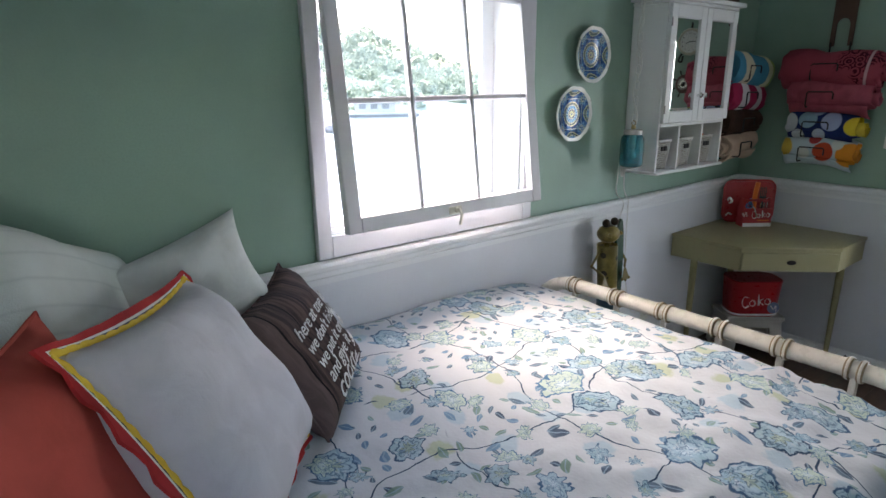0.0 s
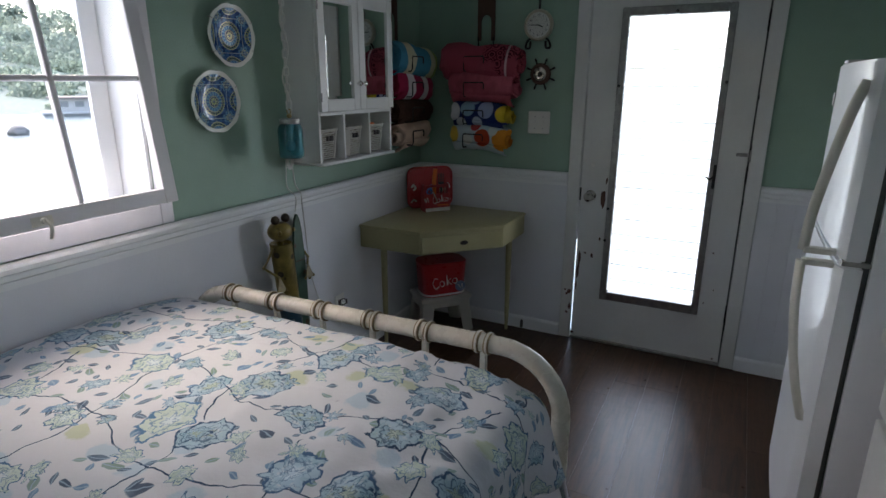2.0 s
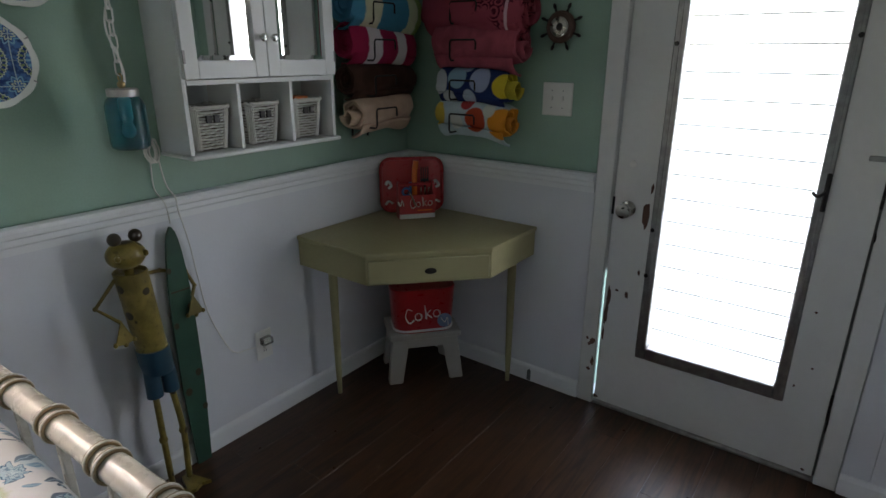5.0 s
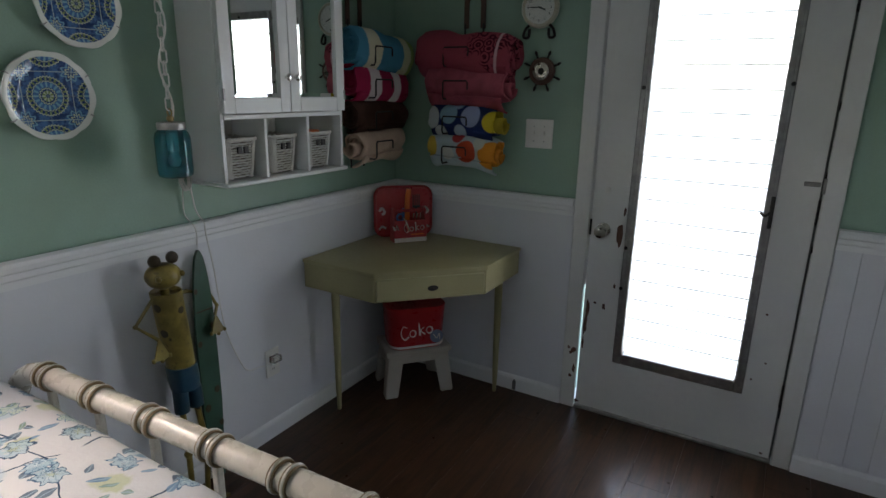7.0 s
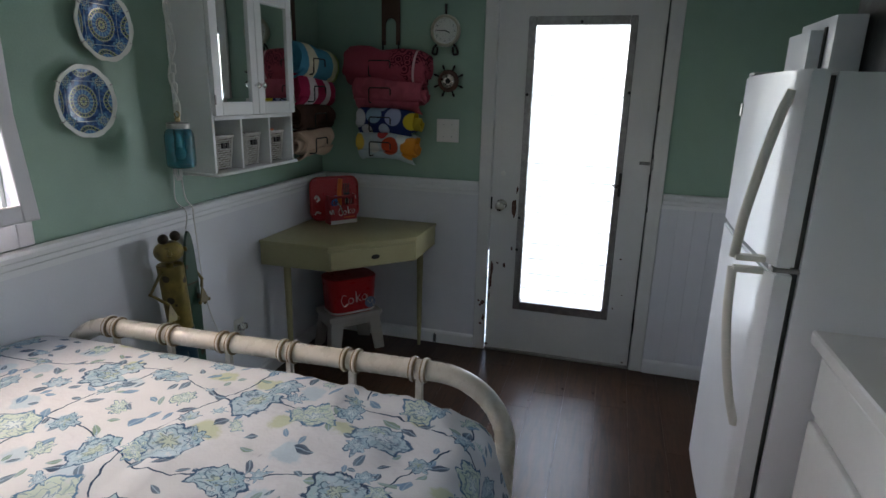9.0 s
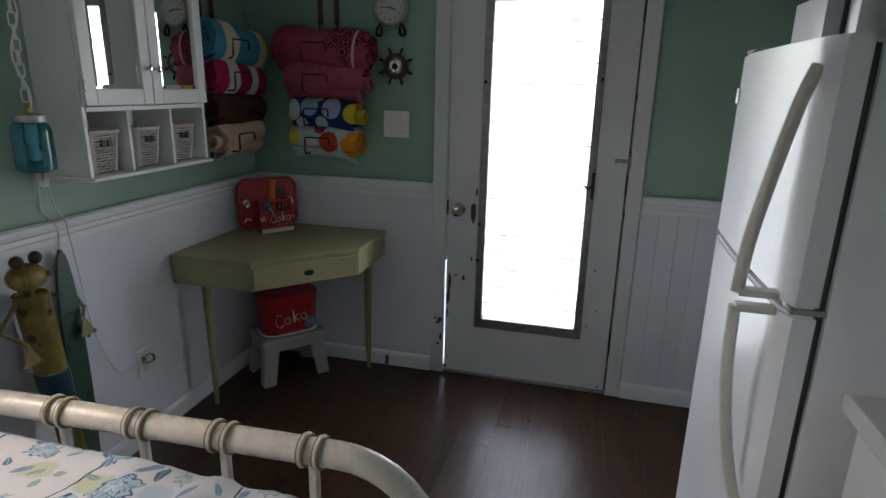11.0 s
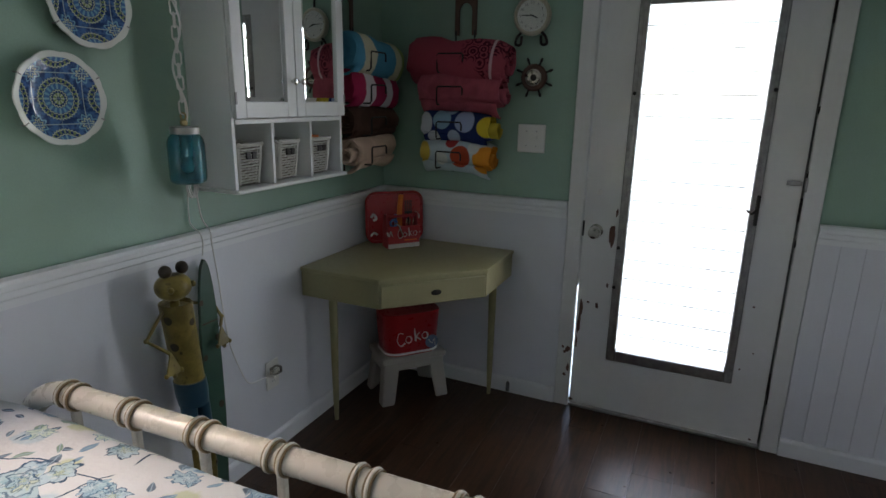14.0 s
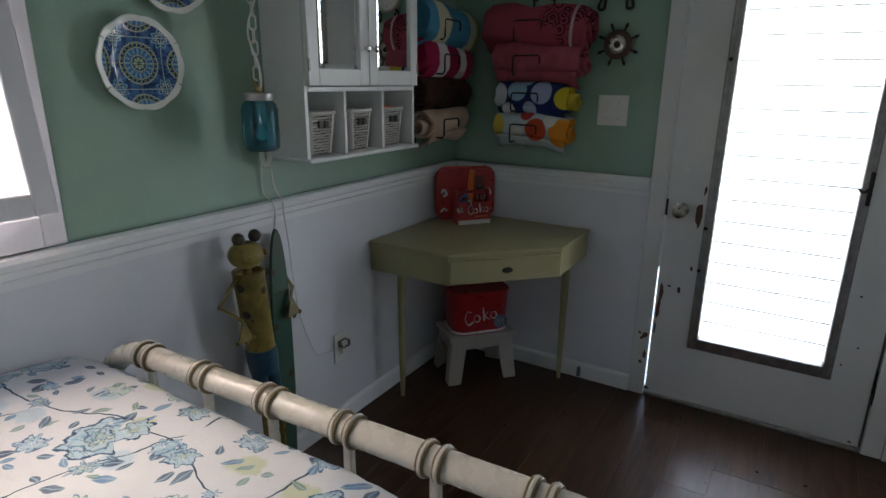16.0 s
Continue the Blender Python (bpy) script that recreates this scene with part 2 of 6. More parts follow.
def wood_floor():
    m = Mat("dark_floor_boards", 0.32, spec=0.38)
    co = m.coords("Object")
    shift = m.tree.nodes.new("ShaderNodeVectorMath")
    shift.operation = "ADD"
    m.link(co, shift.inputs[0])
    r = m.random()
    comb = m.tree.nodes.new("ShaderNodeCombineXYZ")
    for i in range(3):
        m.link((r * 37.0).socket, comb.inputs[i])
    m.link(comb.outputs[0], shift.inputs[1])
    k = m.tree.nodes.new("ShaderNodeMapping")
    k.inputs["Scale"].default_value = (14.0, 1.2, 1.0)
    m.link(shift.outputs[0], k.inputs[0])
    grain, blot = m.noise(k.outputs[0], 3.0, 8, 0.65, 0.8), m.noise(co, 5.0, 4)
    col = m.mix(grain.soft(0.3, 0.7), (0.018, 0.0082, 0.0045), (0.068, 0.030, 0.0145))
    col = m.mix(r * 0.45, col, (0.060, 0.030, 0.016))
    col = m.mix(blot.soft(0.55, 0.8) * 0.12, col, (0.14, 0.09, 0.06))
    m.colour(col).rough((blot * 0.5 + m.noise(co, 1.6, 3) * 0.5).op("MULTIPLY_ADD", 0.50, 0.08)).bump(grain, 0.12, 0.002).bump(m.noise(co, 4.0, 3), 0.30, 0.01)
    return m.m


FLOOR_WOOD = wood_floor()


def plate_glaze(name, phase):
    """White earthenware printed with tiles of blue, green and cream lace medallions."""
    m = Mat(name, 0.12)
    co = m.coords()
    x, y, z = m.axes(co)
    r = (y * y + z * z).op("SQRT")
    navy, blue, sky, cream, olive = (0.02, 0.05, 0.15), (0.06, 0.16, 0.36), (0.17, 0.37, 0.52), (0.48, 0.53, 0.40), (0.20, 0.27, 0.12)
    cell = 0.124
    u = ((y / cell + 0.5).op("FRACT") - 0.5) * cell
    v = ((z / cell + 0.5).op("FRACT") - 0.5) * cell

    def band(q, at, half):
        return (q - at).op("ABSOLUTE").soft(half * 0.7, half * 1.3).inv()

    col = m.mix(m.noise(co, 60.0, 4).soft(0.4, 0.6), navy, blue)
    # small flowers in the tile corners
    cu, cv = u.op("ABSOLUTE") - cell / 2, v.op("ABSOLUTE") - cell / 2
    rc = (cu * cu + cv * cv).op("SQRT")
    ac = cv.op("ARCTAN2", cu)
    col = m.mix(band(rc + (ac * 8.0).op("COSINE") * 0.004, 0.020, 0.0022), col, sky)
    col = m.mix(band(rc + (ac * 8.0).op("COSINE") * 0.003, 0.011, 0.002), col, cream)
    # medallion of lace rings about each tile's centre
    rm = (u * u + v * v).op("SQRT")
    am = v.op("ARCTAN2", u) + phase
    teeth = (am * 24.0).op("COSINE")
    col = m.mix(rm.soft(0.050, 0.052).inv(), col, navy)
    col = m.mix(band(rm + (am * 20.0).op("COSINE").op("ABSOLUTE") * 0.003, 0.051, 0.0016), col, cream)
    col = m.mix(band(rm, 0.044, 0.004) * teeth.soft(-0.1, 0.5), col, olive)
    col = m.mix(band(rm + teeth * 0.001, 0.0375, 0.0012), col, cream)
    col = m.mix(band(rm, 0.029, 0.0065), col, m.mix((am * 16.0).op("COSINE").soft(-0.2, 0.4), blue, sky))
    col = m.mix(band(rm + (am * 16.0).op("COSINE") * 0.0015, 0.0195, 0.0014), col, cream)
    col = m.mix(rm.soft(0.013, 0.015).inv(), col, m.mix((am * 8.0).op("COSINE").soft(-0.2, 0.4), olive, cream))
    col = m.mix(rm.soft(0.004, 0.006).inv(), col, navy)
    # tile joints
    joint = band(u.op("ABSOLUTE"), cell / 2, 0.0011).either(band(v.op("ABSOLUTE"), cell / 2, 0.0011))
    cross = band(u, 0.0, 0.0007).either(band(v, 0.0, 0.0007))
    col = m.mix(joint.either(cross * 0.6) * 0.75, col, (0.45, 0.56, 0.55))
    col = m.mix((r + (m.noise(co, 40.0) - 0.5) * 0.004).soft(0.0975, 0.0995), col, (0.72, 0.74, 0.70))
    m.colour(col).bump(m.noise(co, 25.0), 0.05, 0.003)
    return m.m


def floral_spread():
    """White cotton printed with blue and green flowers, leaves and vines."""
    m = Mat("floral_bedspread", 0.9, spec=0.2)
    co = m.coords("UV")
    bend = m.tree.nodes.new("ShaderNodeTexNoise")
    m.link(co, bend.inputs["Vector"])
    bend.inputs["Scale"].default_value, bend.inputs["Detail"].default_value = 9.0, 3
    add = m.tree.nodes.new("ShaderNodeVectorMath")
    add.operation = "MULTIPLY_ADD"
    m.link(bend.outputs["Color"], add.inputs[0])
    add.inputs[1].default_value = (0.055, 0.055, 0.0)
    m.link(co, add.inputs[2])
    warped = add.outputs[0]
    grain, wash = m.noise(co, 55.0, 4), m.noise(co, 14.0, 5)

    def cells(scale, jitter, src):
        v = m.voronoi(src, scale, jitter=jitter)
        v.voronoi_dimensions = "2D"
        sub = m.tree.nodes.new("ShaderNodeVectorMath")
        sub.operation = "SUBTRACT"
        m.link(src, sub.inputs[0])
        m.link(v.outputs["Position"], sub.inputs[1])
        x, y, _ = m.axes(sub.outputs[0])
        cr, cg, cb = m.axes(v.outputs["Color"])
        return x, y, cr, cg, cb

    cotton = m.mix(wash, (0.44, 0.475, 0.51), (0.495, 0.53, 0.56))
    col = cotton
    navy, mid, pale, aqua, lime = (0.018, 0.05, 0.10), (0.07, 0.17, 0.30), (0.27, 0.41, 0.51), (0.19, 0.33, 0.38), (0.33, 0.39, 0.19)

    # soft washes of pale blue and lime behind the blooms
    x, y, cr, cg, cb = cells(7.5, 0.9, warped)
    d = (x * x + y * y).op("SQRT") + (grain - 0.5) * 0.03
    col = m.mix(d.soft(0.024, 0.036).inv() * cg.soft(0.35, 0.4) * 0.6, col, m.mix(cr.more(0.6), pale, lime))

    # vines
    for s, ph in ((3.7, 0.0), (3.7, 0.5)):
        ux, uy, _ = m.axes(warped)
        if ph:
            ux, uy = uy, ux
        t = (ux * 9.0 + ph).op("SINE") * 0.045 + uy * 1.0
        line = ((t * s + ph).op("FRACT") - 0.5).op("ABSOLUTE")
        gaps = m.noise(co, 3.5, 2).soft(0.36, 0.40) if not ph else m.noise(co, 4.5, 2).soft(0.44, 0.48)
        col = m.mix(line.soft(0.005, 0.009).inv() * gaps, col, navy)

    # leaves, dark and green, in two sizes
    for s, off, wide, keep in ((19.0, 0.0, 0.0072, 0.48), (12.0, 3.3, 0.0110, 0.45)):
        mp = m.tree.nodes.new("ShaderNodeMapping")
        mp.inputs["Location"].default_value = (off, off * 0.7, 0)
        mp.inputs["Rotation"].default_value = (0, 0, off)
        m.link(warped, mp.inputs[0])
        x, y, cr, cg, cb = cells(s, 0.9, mp.outputs[0])
        ang = cr * 6.283
        ca, sa = ang.op("COSINE"), ang.op("SINE")
        u, v = x * ca + y * sa, y * ca - x * sa
        body = v.op("ABSOLUTE") + u * u * (28.0 if wide < 0.009 else 20.0) + (grain - 0.5) * 0.004
        leaf = body.soft(wide * 0.85, wide * 1.1).inv() * cg.more(keep)
        rib = v.op("ABSOLUTE").soft(0.0008, 0.0018).inv()
        tone = m.mix(cb.more(0.5), navy, m.mix(cb.more(0.75), mid, (0.13, 0.22, 0.17)))
        tone = m.mix(wash.soft(0.4, 0.6) * 0.25, tone, pale)
        col = m.mix(leaf * 0.9, col, m.mix(rib * 0.6, tone, pale))

    # watercolour blooms with ragged edges, pen outlines and scribbled veins
    scrib = (m.noise(co, 38.0, 2, 0.5, 0.6) - 0.5).op("ABSOLUTE").soft(0.008, 0.022).inv()
    for scale, jit, lo, hi, turn_by, shift in ((5.1, 0.85, 0.036, 0.034, 0.0, 0.0), (8.2, 0.85, 0.018, 0.018, 0.7, 1.7)):
        mp = m.tree.nodes.new("ShaderNodeMapping")
        mp.inputs["Location"].default_value = (shift, shift * 1.3, 0)
        mp.inputs["Rotation"].default_value = (0, 0, turn_by)
        m.link(warped, mp.inputs[0])
        x, y, cr, cg, cb = cells(scale, jit, mp.outputs[0])
        a = y.op("ARCTAN2", x) + cr * 6.283
        stretch = x * x * (cr * 1.1 + 0.5) + y * y * (cr * -1.0 + 1.6)
        r = stretch.op("SQRT")
        scal = ((a * 3.5).op("SINE").op("ABSOLUTE")) * 0.010 + ((a * 11.0).op("SINE")) * 0.0026 + (grain - 0.5) * 0.026
        q = (r + scal) / (cg * hi + lo)
        there = cr.more(0.08)
        fill = m.mix(wash.soft(0.35, 0.65), pale, m.mix(cb, aqua, (0.27, 0.44, 0.58)))
        fill = m.mix(cb.more(0.62), fill, m.mix(grain, (0.44, 0.53, 0.38), (0.33, 0.47, 0.50)))
        fill = m.mix(grain.soft(0.54, 0.66) * 0.55, fill, cotton)
        fill = m.mix(q.soft(0.35, 0.5).inv() * 0.6, fill, m.mix(cb.more(0.4), lime, (0.50, 0.62, 0.70)))
        col = m.mix(q.soft(0.96, 1.04).inv() * there * 0.8, col, fill)
        line = (q - 1.0).op("ABSOLUTE").soft(0.03, 0.07).inv() * grain.soft(0.32, 0.44)
        inner = ((a * 5.0).op("SINE") * 0.07 + q - 0.66).op("ABSOLUTE").soft(0.02, 0.06).inv() * wash.soft(0.40, 0.5)
        heart = ((a * 3.0).op("SINE") * 0.05 + q - 0.34).op("ABSOLUTE").soft(0.02, 0.06).inv()
        veins = scrib.both(q.more(0.4)).both(q.less(0.98))
        ink = (line * 1.0).either(inner * 0.8).either(heart * 0.7).either(veins * 0.65) * there
        col = m.mix(ink, col, m.mix(cb, navy, mid))
    m.colour(col).bump(m.noise(co, 300.0, 2), 0.25, 0.001).bump(m.noise(co, 22.0, 4), 0.5, 0.008)
    return m.m


SPREAD = floral_spread()


def plank_print():
    """Cushion cover printed with dark weathered boards."""
    m = Mat("board_print_cloth", 0.9, spec=0.2)
    co = m.coords()
    x, y, z = m.axes(co)
    k = m.coords("Object", (60.0, 6.0, 6.0))
    g = m.noise(k, 1.2, 6, 0.65, 0.6)
    col = m.mix(g.soft(0.35, 0.68), (0.026, 0.015, 0.014), (0.11, 0.065, 0.058))
    band = ((x * 14.0).op("FLOOR") * 12.9).op("SINE")
    col = m.mix(band.soft(0.2, 0.9) * 0.6, col, (0.21, 0.15, 0.14))
    gap = (((x * 14.0).op("FRACT")) - 0.5).op("ABSOLUTE").more(0.46)
    col = m.mix(gap, col, (0.012, 0.008, 0.009))
    m.colour(col).bump(m.noise(co, 450.0, 2), 0.25, 0.001).bump(m.noise(co, 10.0), 0.3, 0.01)
    return m.m


def water_material():
    m = Mat("lake_water", 0.12)
    co = m.coords("Object", (1, 1, 1))
    n = m.noise(co, 0.8, 6, 0.6)
    m.colour((0.10, 0.14, 0.15)).bump(n, 0.5, 0.6)
    return m.m


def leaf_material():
    """Broadleaf crowns over the lake, with summer haze painted into the leaf colour."""
    m = Mat("hazed_hill_leaves", 0.8, spec=0.1)
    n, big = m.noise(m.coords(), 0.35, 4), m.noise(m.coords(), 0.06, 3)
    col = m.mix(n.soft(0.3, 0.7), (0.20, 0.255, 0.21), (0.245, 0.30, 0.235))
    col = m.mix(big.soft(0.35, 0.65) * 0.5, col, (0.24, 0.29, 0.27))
    m.colour(col)
    tr = m.tree.nodes.new("ShaderNodeBsdfTranslucent")
    m.link(col, tr.inputs["Color"])
    mx = m.tree.nodes.new("ShaderNodeMixShader")
    mx.inputs[0].default_value = 0.6
    m.link(m.bsdf.outputs[0], mx.inputs[1])
    m.link(tr.outputs[0], mx.inputs[2])
    m.link(mx.outputs[0], m.tree.nodes["Material Output"].inputs[0])
    return m.m


# ---- mesh helpers ----
def box(bm, lo, hi, bevel=0.0, seg=1):
    """An upright block from corner to corner, its edges rounded by bevel."""
    got = bmesh.ops.create_cube(bm, size=1.0)["verts"]
    for v in got:
        for i in range(3):
            v.co[i] = lo[i] + (v.co[i] + 0.5) * (hi[i] - lo[i])
    if bevel:
        edges = {e for v in got for e in v.link_edges}
        bmesh.ops.bevel(bm, geom=list(edges), offset=bevel, segments=seg, affect="EDGES", profile=0.7)
    return bm


def boxes(*items, bevel=0.0, seg=1):
    bm = bmesh.new()
    for lo, hi in items:
        box(bm, lo, hi, bevel, seg)
    return bm


def lathe(bm, profile, centre=(0, 0, 0), axis="z", n=24, wobble=None):
    """A turned body from (radius, height) pairs."""
    rings = []
    for r, h in profile:
        ring = []
        for i in range(n):
            a = 2 * math.pi * i / n
            rr = r * (wobble(a) if wobble else 1)
            p = {"z": (rr * math.cos(a), rr * math.sin(a), h), "x": (h, rr * math.cos(a), rr * math.sin(a)), "y": (rr * math.sin(a), h, rr * math.cos(a))}[axis]
            ring.append(bm.verts.new(Vector(p) + Vector(centre)))
        rings.append(ring)
    for lo, hi in zip(rings, rings[1:]):
        for i in range(n):
            bm.faces.new((lo[i], lo[(i + 1) % n], hi[(i + 1) % n], hi[i]))
    for ring in (rings[0], rings[-1]):
        bm.faces.new(ring)
    bmesh.ops.recalc_face_normals(bm, faces=bm.faces[:])
    return bm


def tube(bm, pts, r, n=10, closed=False, taper=None, flat=1.0):
    """A round rod along points."""
    pts = [Vector(p) for p in pts]
    rings, side = [], None
    for i, p in enumerate(pts):
        if closed:
            d = pts[(i + 1) % len(pts)] - pts[i - 1]
        else:
            d = pts[min(i + 1, len(pts) - 1)] - pts[max(i - 1, 0)]
        d.normalize()
        if side is None:
            side = d.cross(Vector((0.31, 0.42, 0.85)))
            if side.length < 0.1:
                side = d.cross(Vector((1, 0, 0)))
        side = (side - d * side.dot(d)).normalized()
        up = d.cross(side)
        rad = r if taper is None else r * taper(i / (len(pts) - 1))
        rings.append([bm.verts.new(p + side * rad * math.cos(2 * math.pi * k / n) + up * rad * flat * math.sin(2 * math.pi * k / n)) for k in range(n)])
    pairs = list(zip(rings, rings[1:])) + ([(rings[-1], rings[0])] if closed else [])
    for lo, hi in pairs:
        for k in range(n):
            bm.faces.new((lo[k], lo[(k + 1) % n], hi[(k + 1) % n], hi[k]))
    if not closed:
        bm.faces.new(rings[0])
        bm.faces.new(rings[-1])
    bmesh.ops.recalc_face_normals(bm, faces=bm.faces[:])
    return bm


def spline(pts, n=8):
    """Points along a smooth line through pts."""
    p = [Vector(q) for q in pts]
    p = [p[0] * 2 - p[1], *p, p[-1] * 2 - p[-2]]
    out = []
    for i in range(1, len(p) - 2):
        for k in range(n):
            t = k / n
            out.append(0.5 * (2 * p[i] + (p[i + 1] - p[i - 1]) * t + (2 * p[i - 1] - 5 * p[i] + 4 * p[i + 1] - p[i + 2]) * t * t + (3 * p[i] - p[i - 1] - 3 * p[i + 1] + p[i + 2]) * t ** 3))
    return [*out, p[-2]]


def prism(bm, outline, lo, hi, axis="z", bevel=0.0):
    """A flat shape pulled along an axis."""
    place = {"z": lambda a, b, h: (a, b, h), "y": lambda a, b, h: (a, h, b), "x": lambda a, b, h: (h, a, b)}[axis]
    low = [bm.verts.new(place(a, b, lo)) for a, b in outline]
    high = [bm.verts.new(place(a, b, hi)) for a, b in outline]
    made = [bm.faces.new(low), bm.faces.new(high)]
    k = len(outline)
    for i in range(k):
        made.append(bm.faces.new((low[i], low[(i + 1) % k], high[(i + 1) % k], high[i])))
    bmesh.ops.recalc_face_normals(bm, faces=made)
    if bevel:
        bmesh.ops.bevel(bm, geom=list({e for f in made for e in f.edges}), offset=bevel, segments=2, affect="EDGES", profile=0.6)
    return bm


def mesh_of(name, bm, material, smooth=None):
    me = bpy.data.meshes.new(name)
    if smooth is not None:
        for f in bm.faces:
            f.smooth = True
        for e in bm.edges:
            if len(e.link_faces) == 2 and e.calc_face_angle(0) > radians(smooth):
                e.smooth = False
    bm.to_mesh(me)
    bm.free()
    me.materials.append(material)
    return me


def part(name, bm, material, parent, label="", smooth=38):
    ob = new(name, mesh_of(name, bm, material, smooth))
    ob.parent = parent
    if label:
        ob["label"] = label
    return ob


def thing(name, label, category, at=None, group="", kind=""):
    ob = new(name)
    ob.empty_display_size = 0.1
    if at is not None:
        ob.matrix_basis = at
    return tagged(ob, label, category, group, kind)


def solid(name, bm, material, label="", category="", group="", kind="", at=None, smooth=38):
    ob = new(name, mesh_of(name, bm, material, smooth))
    if at is not None:
        ob.matrix_basis = at
    return tagged(ob, label, category, group, kind)


def turn(origin, x_axis, z_axis):
    """A pose at origin with the given x axis and about the given z axis."""
    x = Vector(x_axis).normalized()
    z = Vector(z_axis)
    z = (z - x * z.dot(x)).normalized()
    y = z.cross(x)
    m = Matrix((x, y, z)).transposed().to_4x4()
    m.translation = origin
    return m

# ---- the room ----
W, L, H = 2.86, -4.6, 2.25        # width in x, far end in y, ceiling
WY0, WY1, WZ0, WZ1 = -2.742, -1.882, 1.062, 1.86   # window opening
DX0, DX1, DZ = 0.990, 1.838, 1.99                    # door opening


def wall(name, items):
    return solid(name, boxes(*items), WALL_GREEN, "sage green painted interior wall above white wainscot", "wall", kind="structure", smooth=None)


wall("wall_west", [((-0.13, L - 0.13, -0.1), (0, WY0, H)), ((-0.13, WY1, -0.1), (0, 0.13, H)), ((-0.13, WY0, -0.1), (0, WY1, WZ0)), ((-0.13, WY0, WZ1), (0, WY1, H))])
wall("wall_north", [((0, 0, -0.1), (DX0, 0.13, H)), ((DX1, 0, -0.1), (W, 0.13, H)), ((DX0, 0, DZ), (DX1, 0.13, H))])
# unseen opening over the counter, behind the walker, added to let in fill light
EY0, EY1, EZ0, EZ1 = -4.05, -3.40, 1.15, 1.80
wall("wall_east", [((W, L - 0.13, -0.1), (W + 0.13, EY0, H)), ((W, EY1, -0.1), (W + 0.13, 0.13, H)), ((W, EY0, -0.1), (W + 0.13, EY1, EZ0)), ((W, EY0, EZ1), (W + 0.13, EY1, H))])
wall("wall_south", [((0, L - 0.13, -0.1), (W, L, H))])
solid("ceiling", boxes(((-0.13, L - 0.13, H), (W + 0.13, 0.13, H + 0.12))), CEILING_PAINT, "plain white painted ceiling", "ceiling", kind="structure")
floor = solid("floor", boxes(((0, L, -0.1), (W, 0, -0.006))), painted("floor_base", (0.02, 0.012, 0.008), 0.6), "dark brown wood-look plank floor with worn sheen", "floor", kind="structure")

# wainscot sheets
solid("wainscot_west", boxes(((0.0, L, 0.0), (0.010, -0.010, 0.93))), WAINSCOT, "white painted flat wainscot panel under chair rail", "wainscot", kind="structure")
solid("wainscot_north", boxes(((0.0, -0.010, 0.0), (0.954, 0.0, 0.93))), WAINSCOT, "white painted flat wainscot panel beside the door", "wainscot", kind="structure")
bead = solid("wainscot_north_east", boxes(((1.904, -0.006, 0.0), (W, 0.0, 0.93))), WAINSCOT, "white painted beadboard wainscot beside the door", "wainscot", kind="structure")
for i in range(12):
    x0 = 1.906 + i * 0.08
    part("plank", boxes(((x0, -0.0115, 0.07), (min(x0 + 0.0792, W), -0.0062, 0.925)), bevel=0.0009), WAINSCOT, bead)
solid("wainscot_east", boxes(((W - 0.01, L, 0), (W, -0.012, 0.93))), WAINSCOT, "white painted flat wainscot panel", "wainscot", kind="structure")
solid("wainscot_south", boxes(((0.01, L, 0), (W - 0.01, L + 0.01, 0.93))), WAINSCOT, "white painted flat wainscot panel", "wainscot", kind="structure")

RAIL = [(0.0, 0.910), (0.013, 0.910), (0.013, 0.930), (0.019, 0.936), (0.019, 0.952), (0.030, 0.958), (0.032, 0.972), (0.026, 0.982), (0.0, 0.985)]
BASE = [(0.0, 0.0), (0.013, 0.0), (0.013, 0.062), (0.009, 0.072), (0.003, 0.077), (0.0, 0.077)]


def moulding(name, profile, a, b, inward, label):
    """A profile (off the wall, height) run from a to b along a wall."""
    bm = bmesh.new()
    ends = [[bm.verts.new((p[0] + inward[0] * o, p[1] + inward[1] * o, z)) for o, z in profile] for p in (a, b)]
    k = len(profile)
    for i in range(k):
        bm.faces.new((ends[0][i], ends[0][(i + 1) % k], ends[1][(i + 1) % k], ends[1][i]))
    bm.faces.new(ends[0]), bm.faces.new(ends[1])
    bmesh.ops.recalc_face_normals(bm, faces=bm.faces[:])
    return solid(name, bm, WHITE_PAINT, label, name.split("_")[0] if "rail" not in name else "chair rail", kind="structure", smooth=None)


for n, prof, label in (("chair_rail", RAIL, "white painted moulded chair rail"), ("baseboard", BASE, "low white painted baseboard")):
    moulding(n + "_west", prof, (0.010, L), (0.010, -0.011), (1, 0), label)
    moulding(n + "_north", prof, (0.0105, -0.010), (0.953, -0.010), (0, -1), label)
    moulding(n + "_north_east", prof, (1.905, -0.012), (W - 0.01, -0.012), (0, -1), label)
    moulding(n + "_east", prof, (W - 0.010, L), (W - 0.010, -0.045), (-1, 0), label)
    moulding(n + "_south", prof, (0.045, L + 0.010), (W - 0.045, L + 0.010), (0, 1), label)

# dark gap bitten out of the baseboard in the corner
solid("mouse_hole", prism(bmesh.new(), [(0.712, 0.004), (0.730, 0.004), (0.731, 0.05), (0.722, 0.062), (0.713, 0.048)], -0.0255, -0.0235, "y"), GASKET, "small dark hole gnawed through white baseboard", "hole", kind="structure")

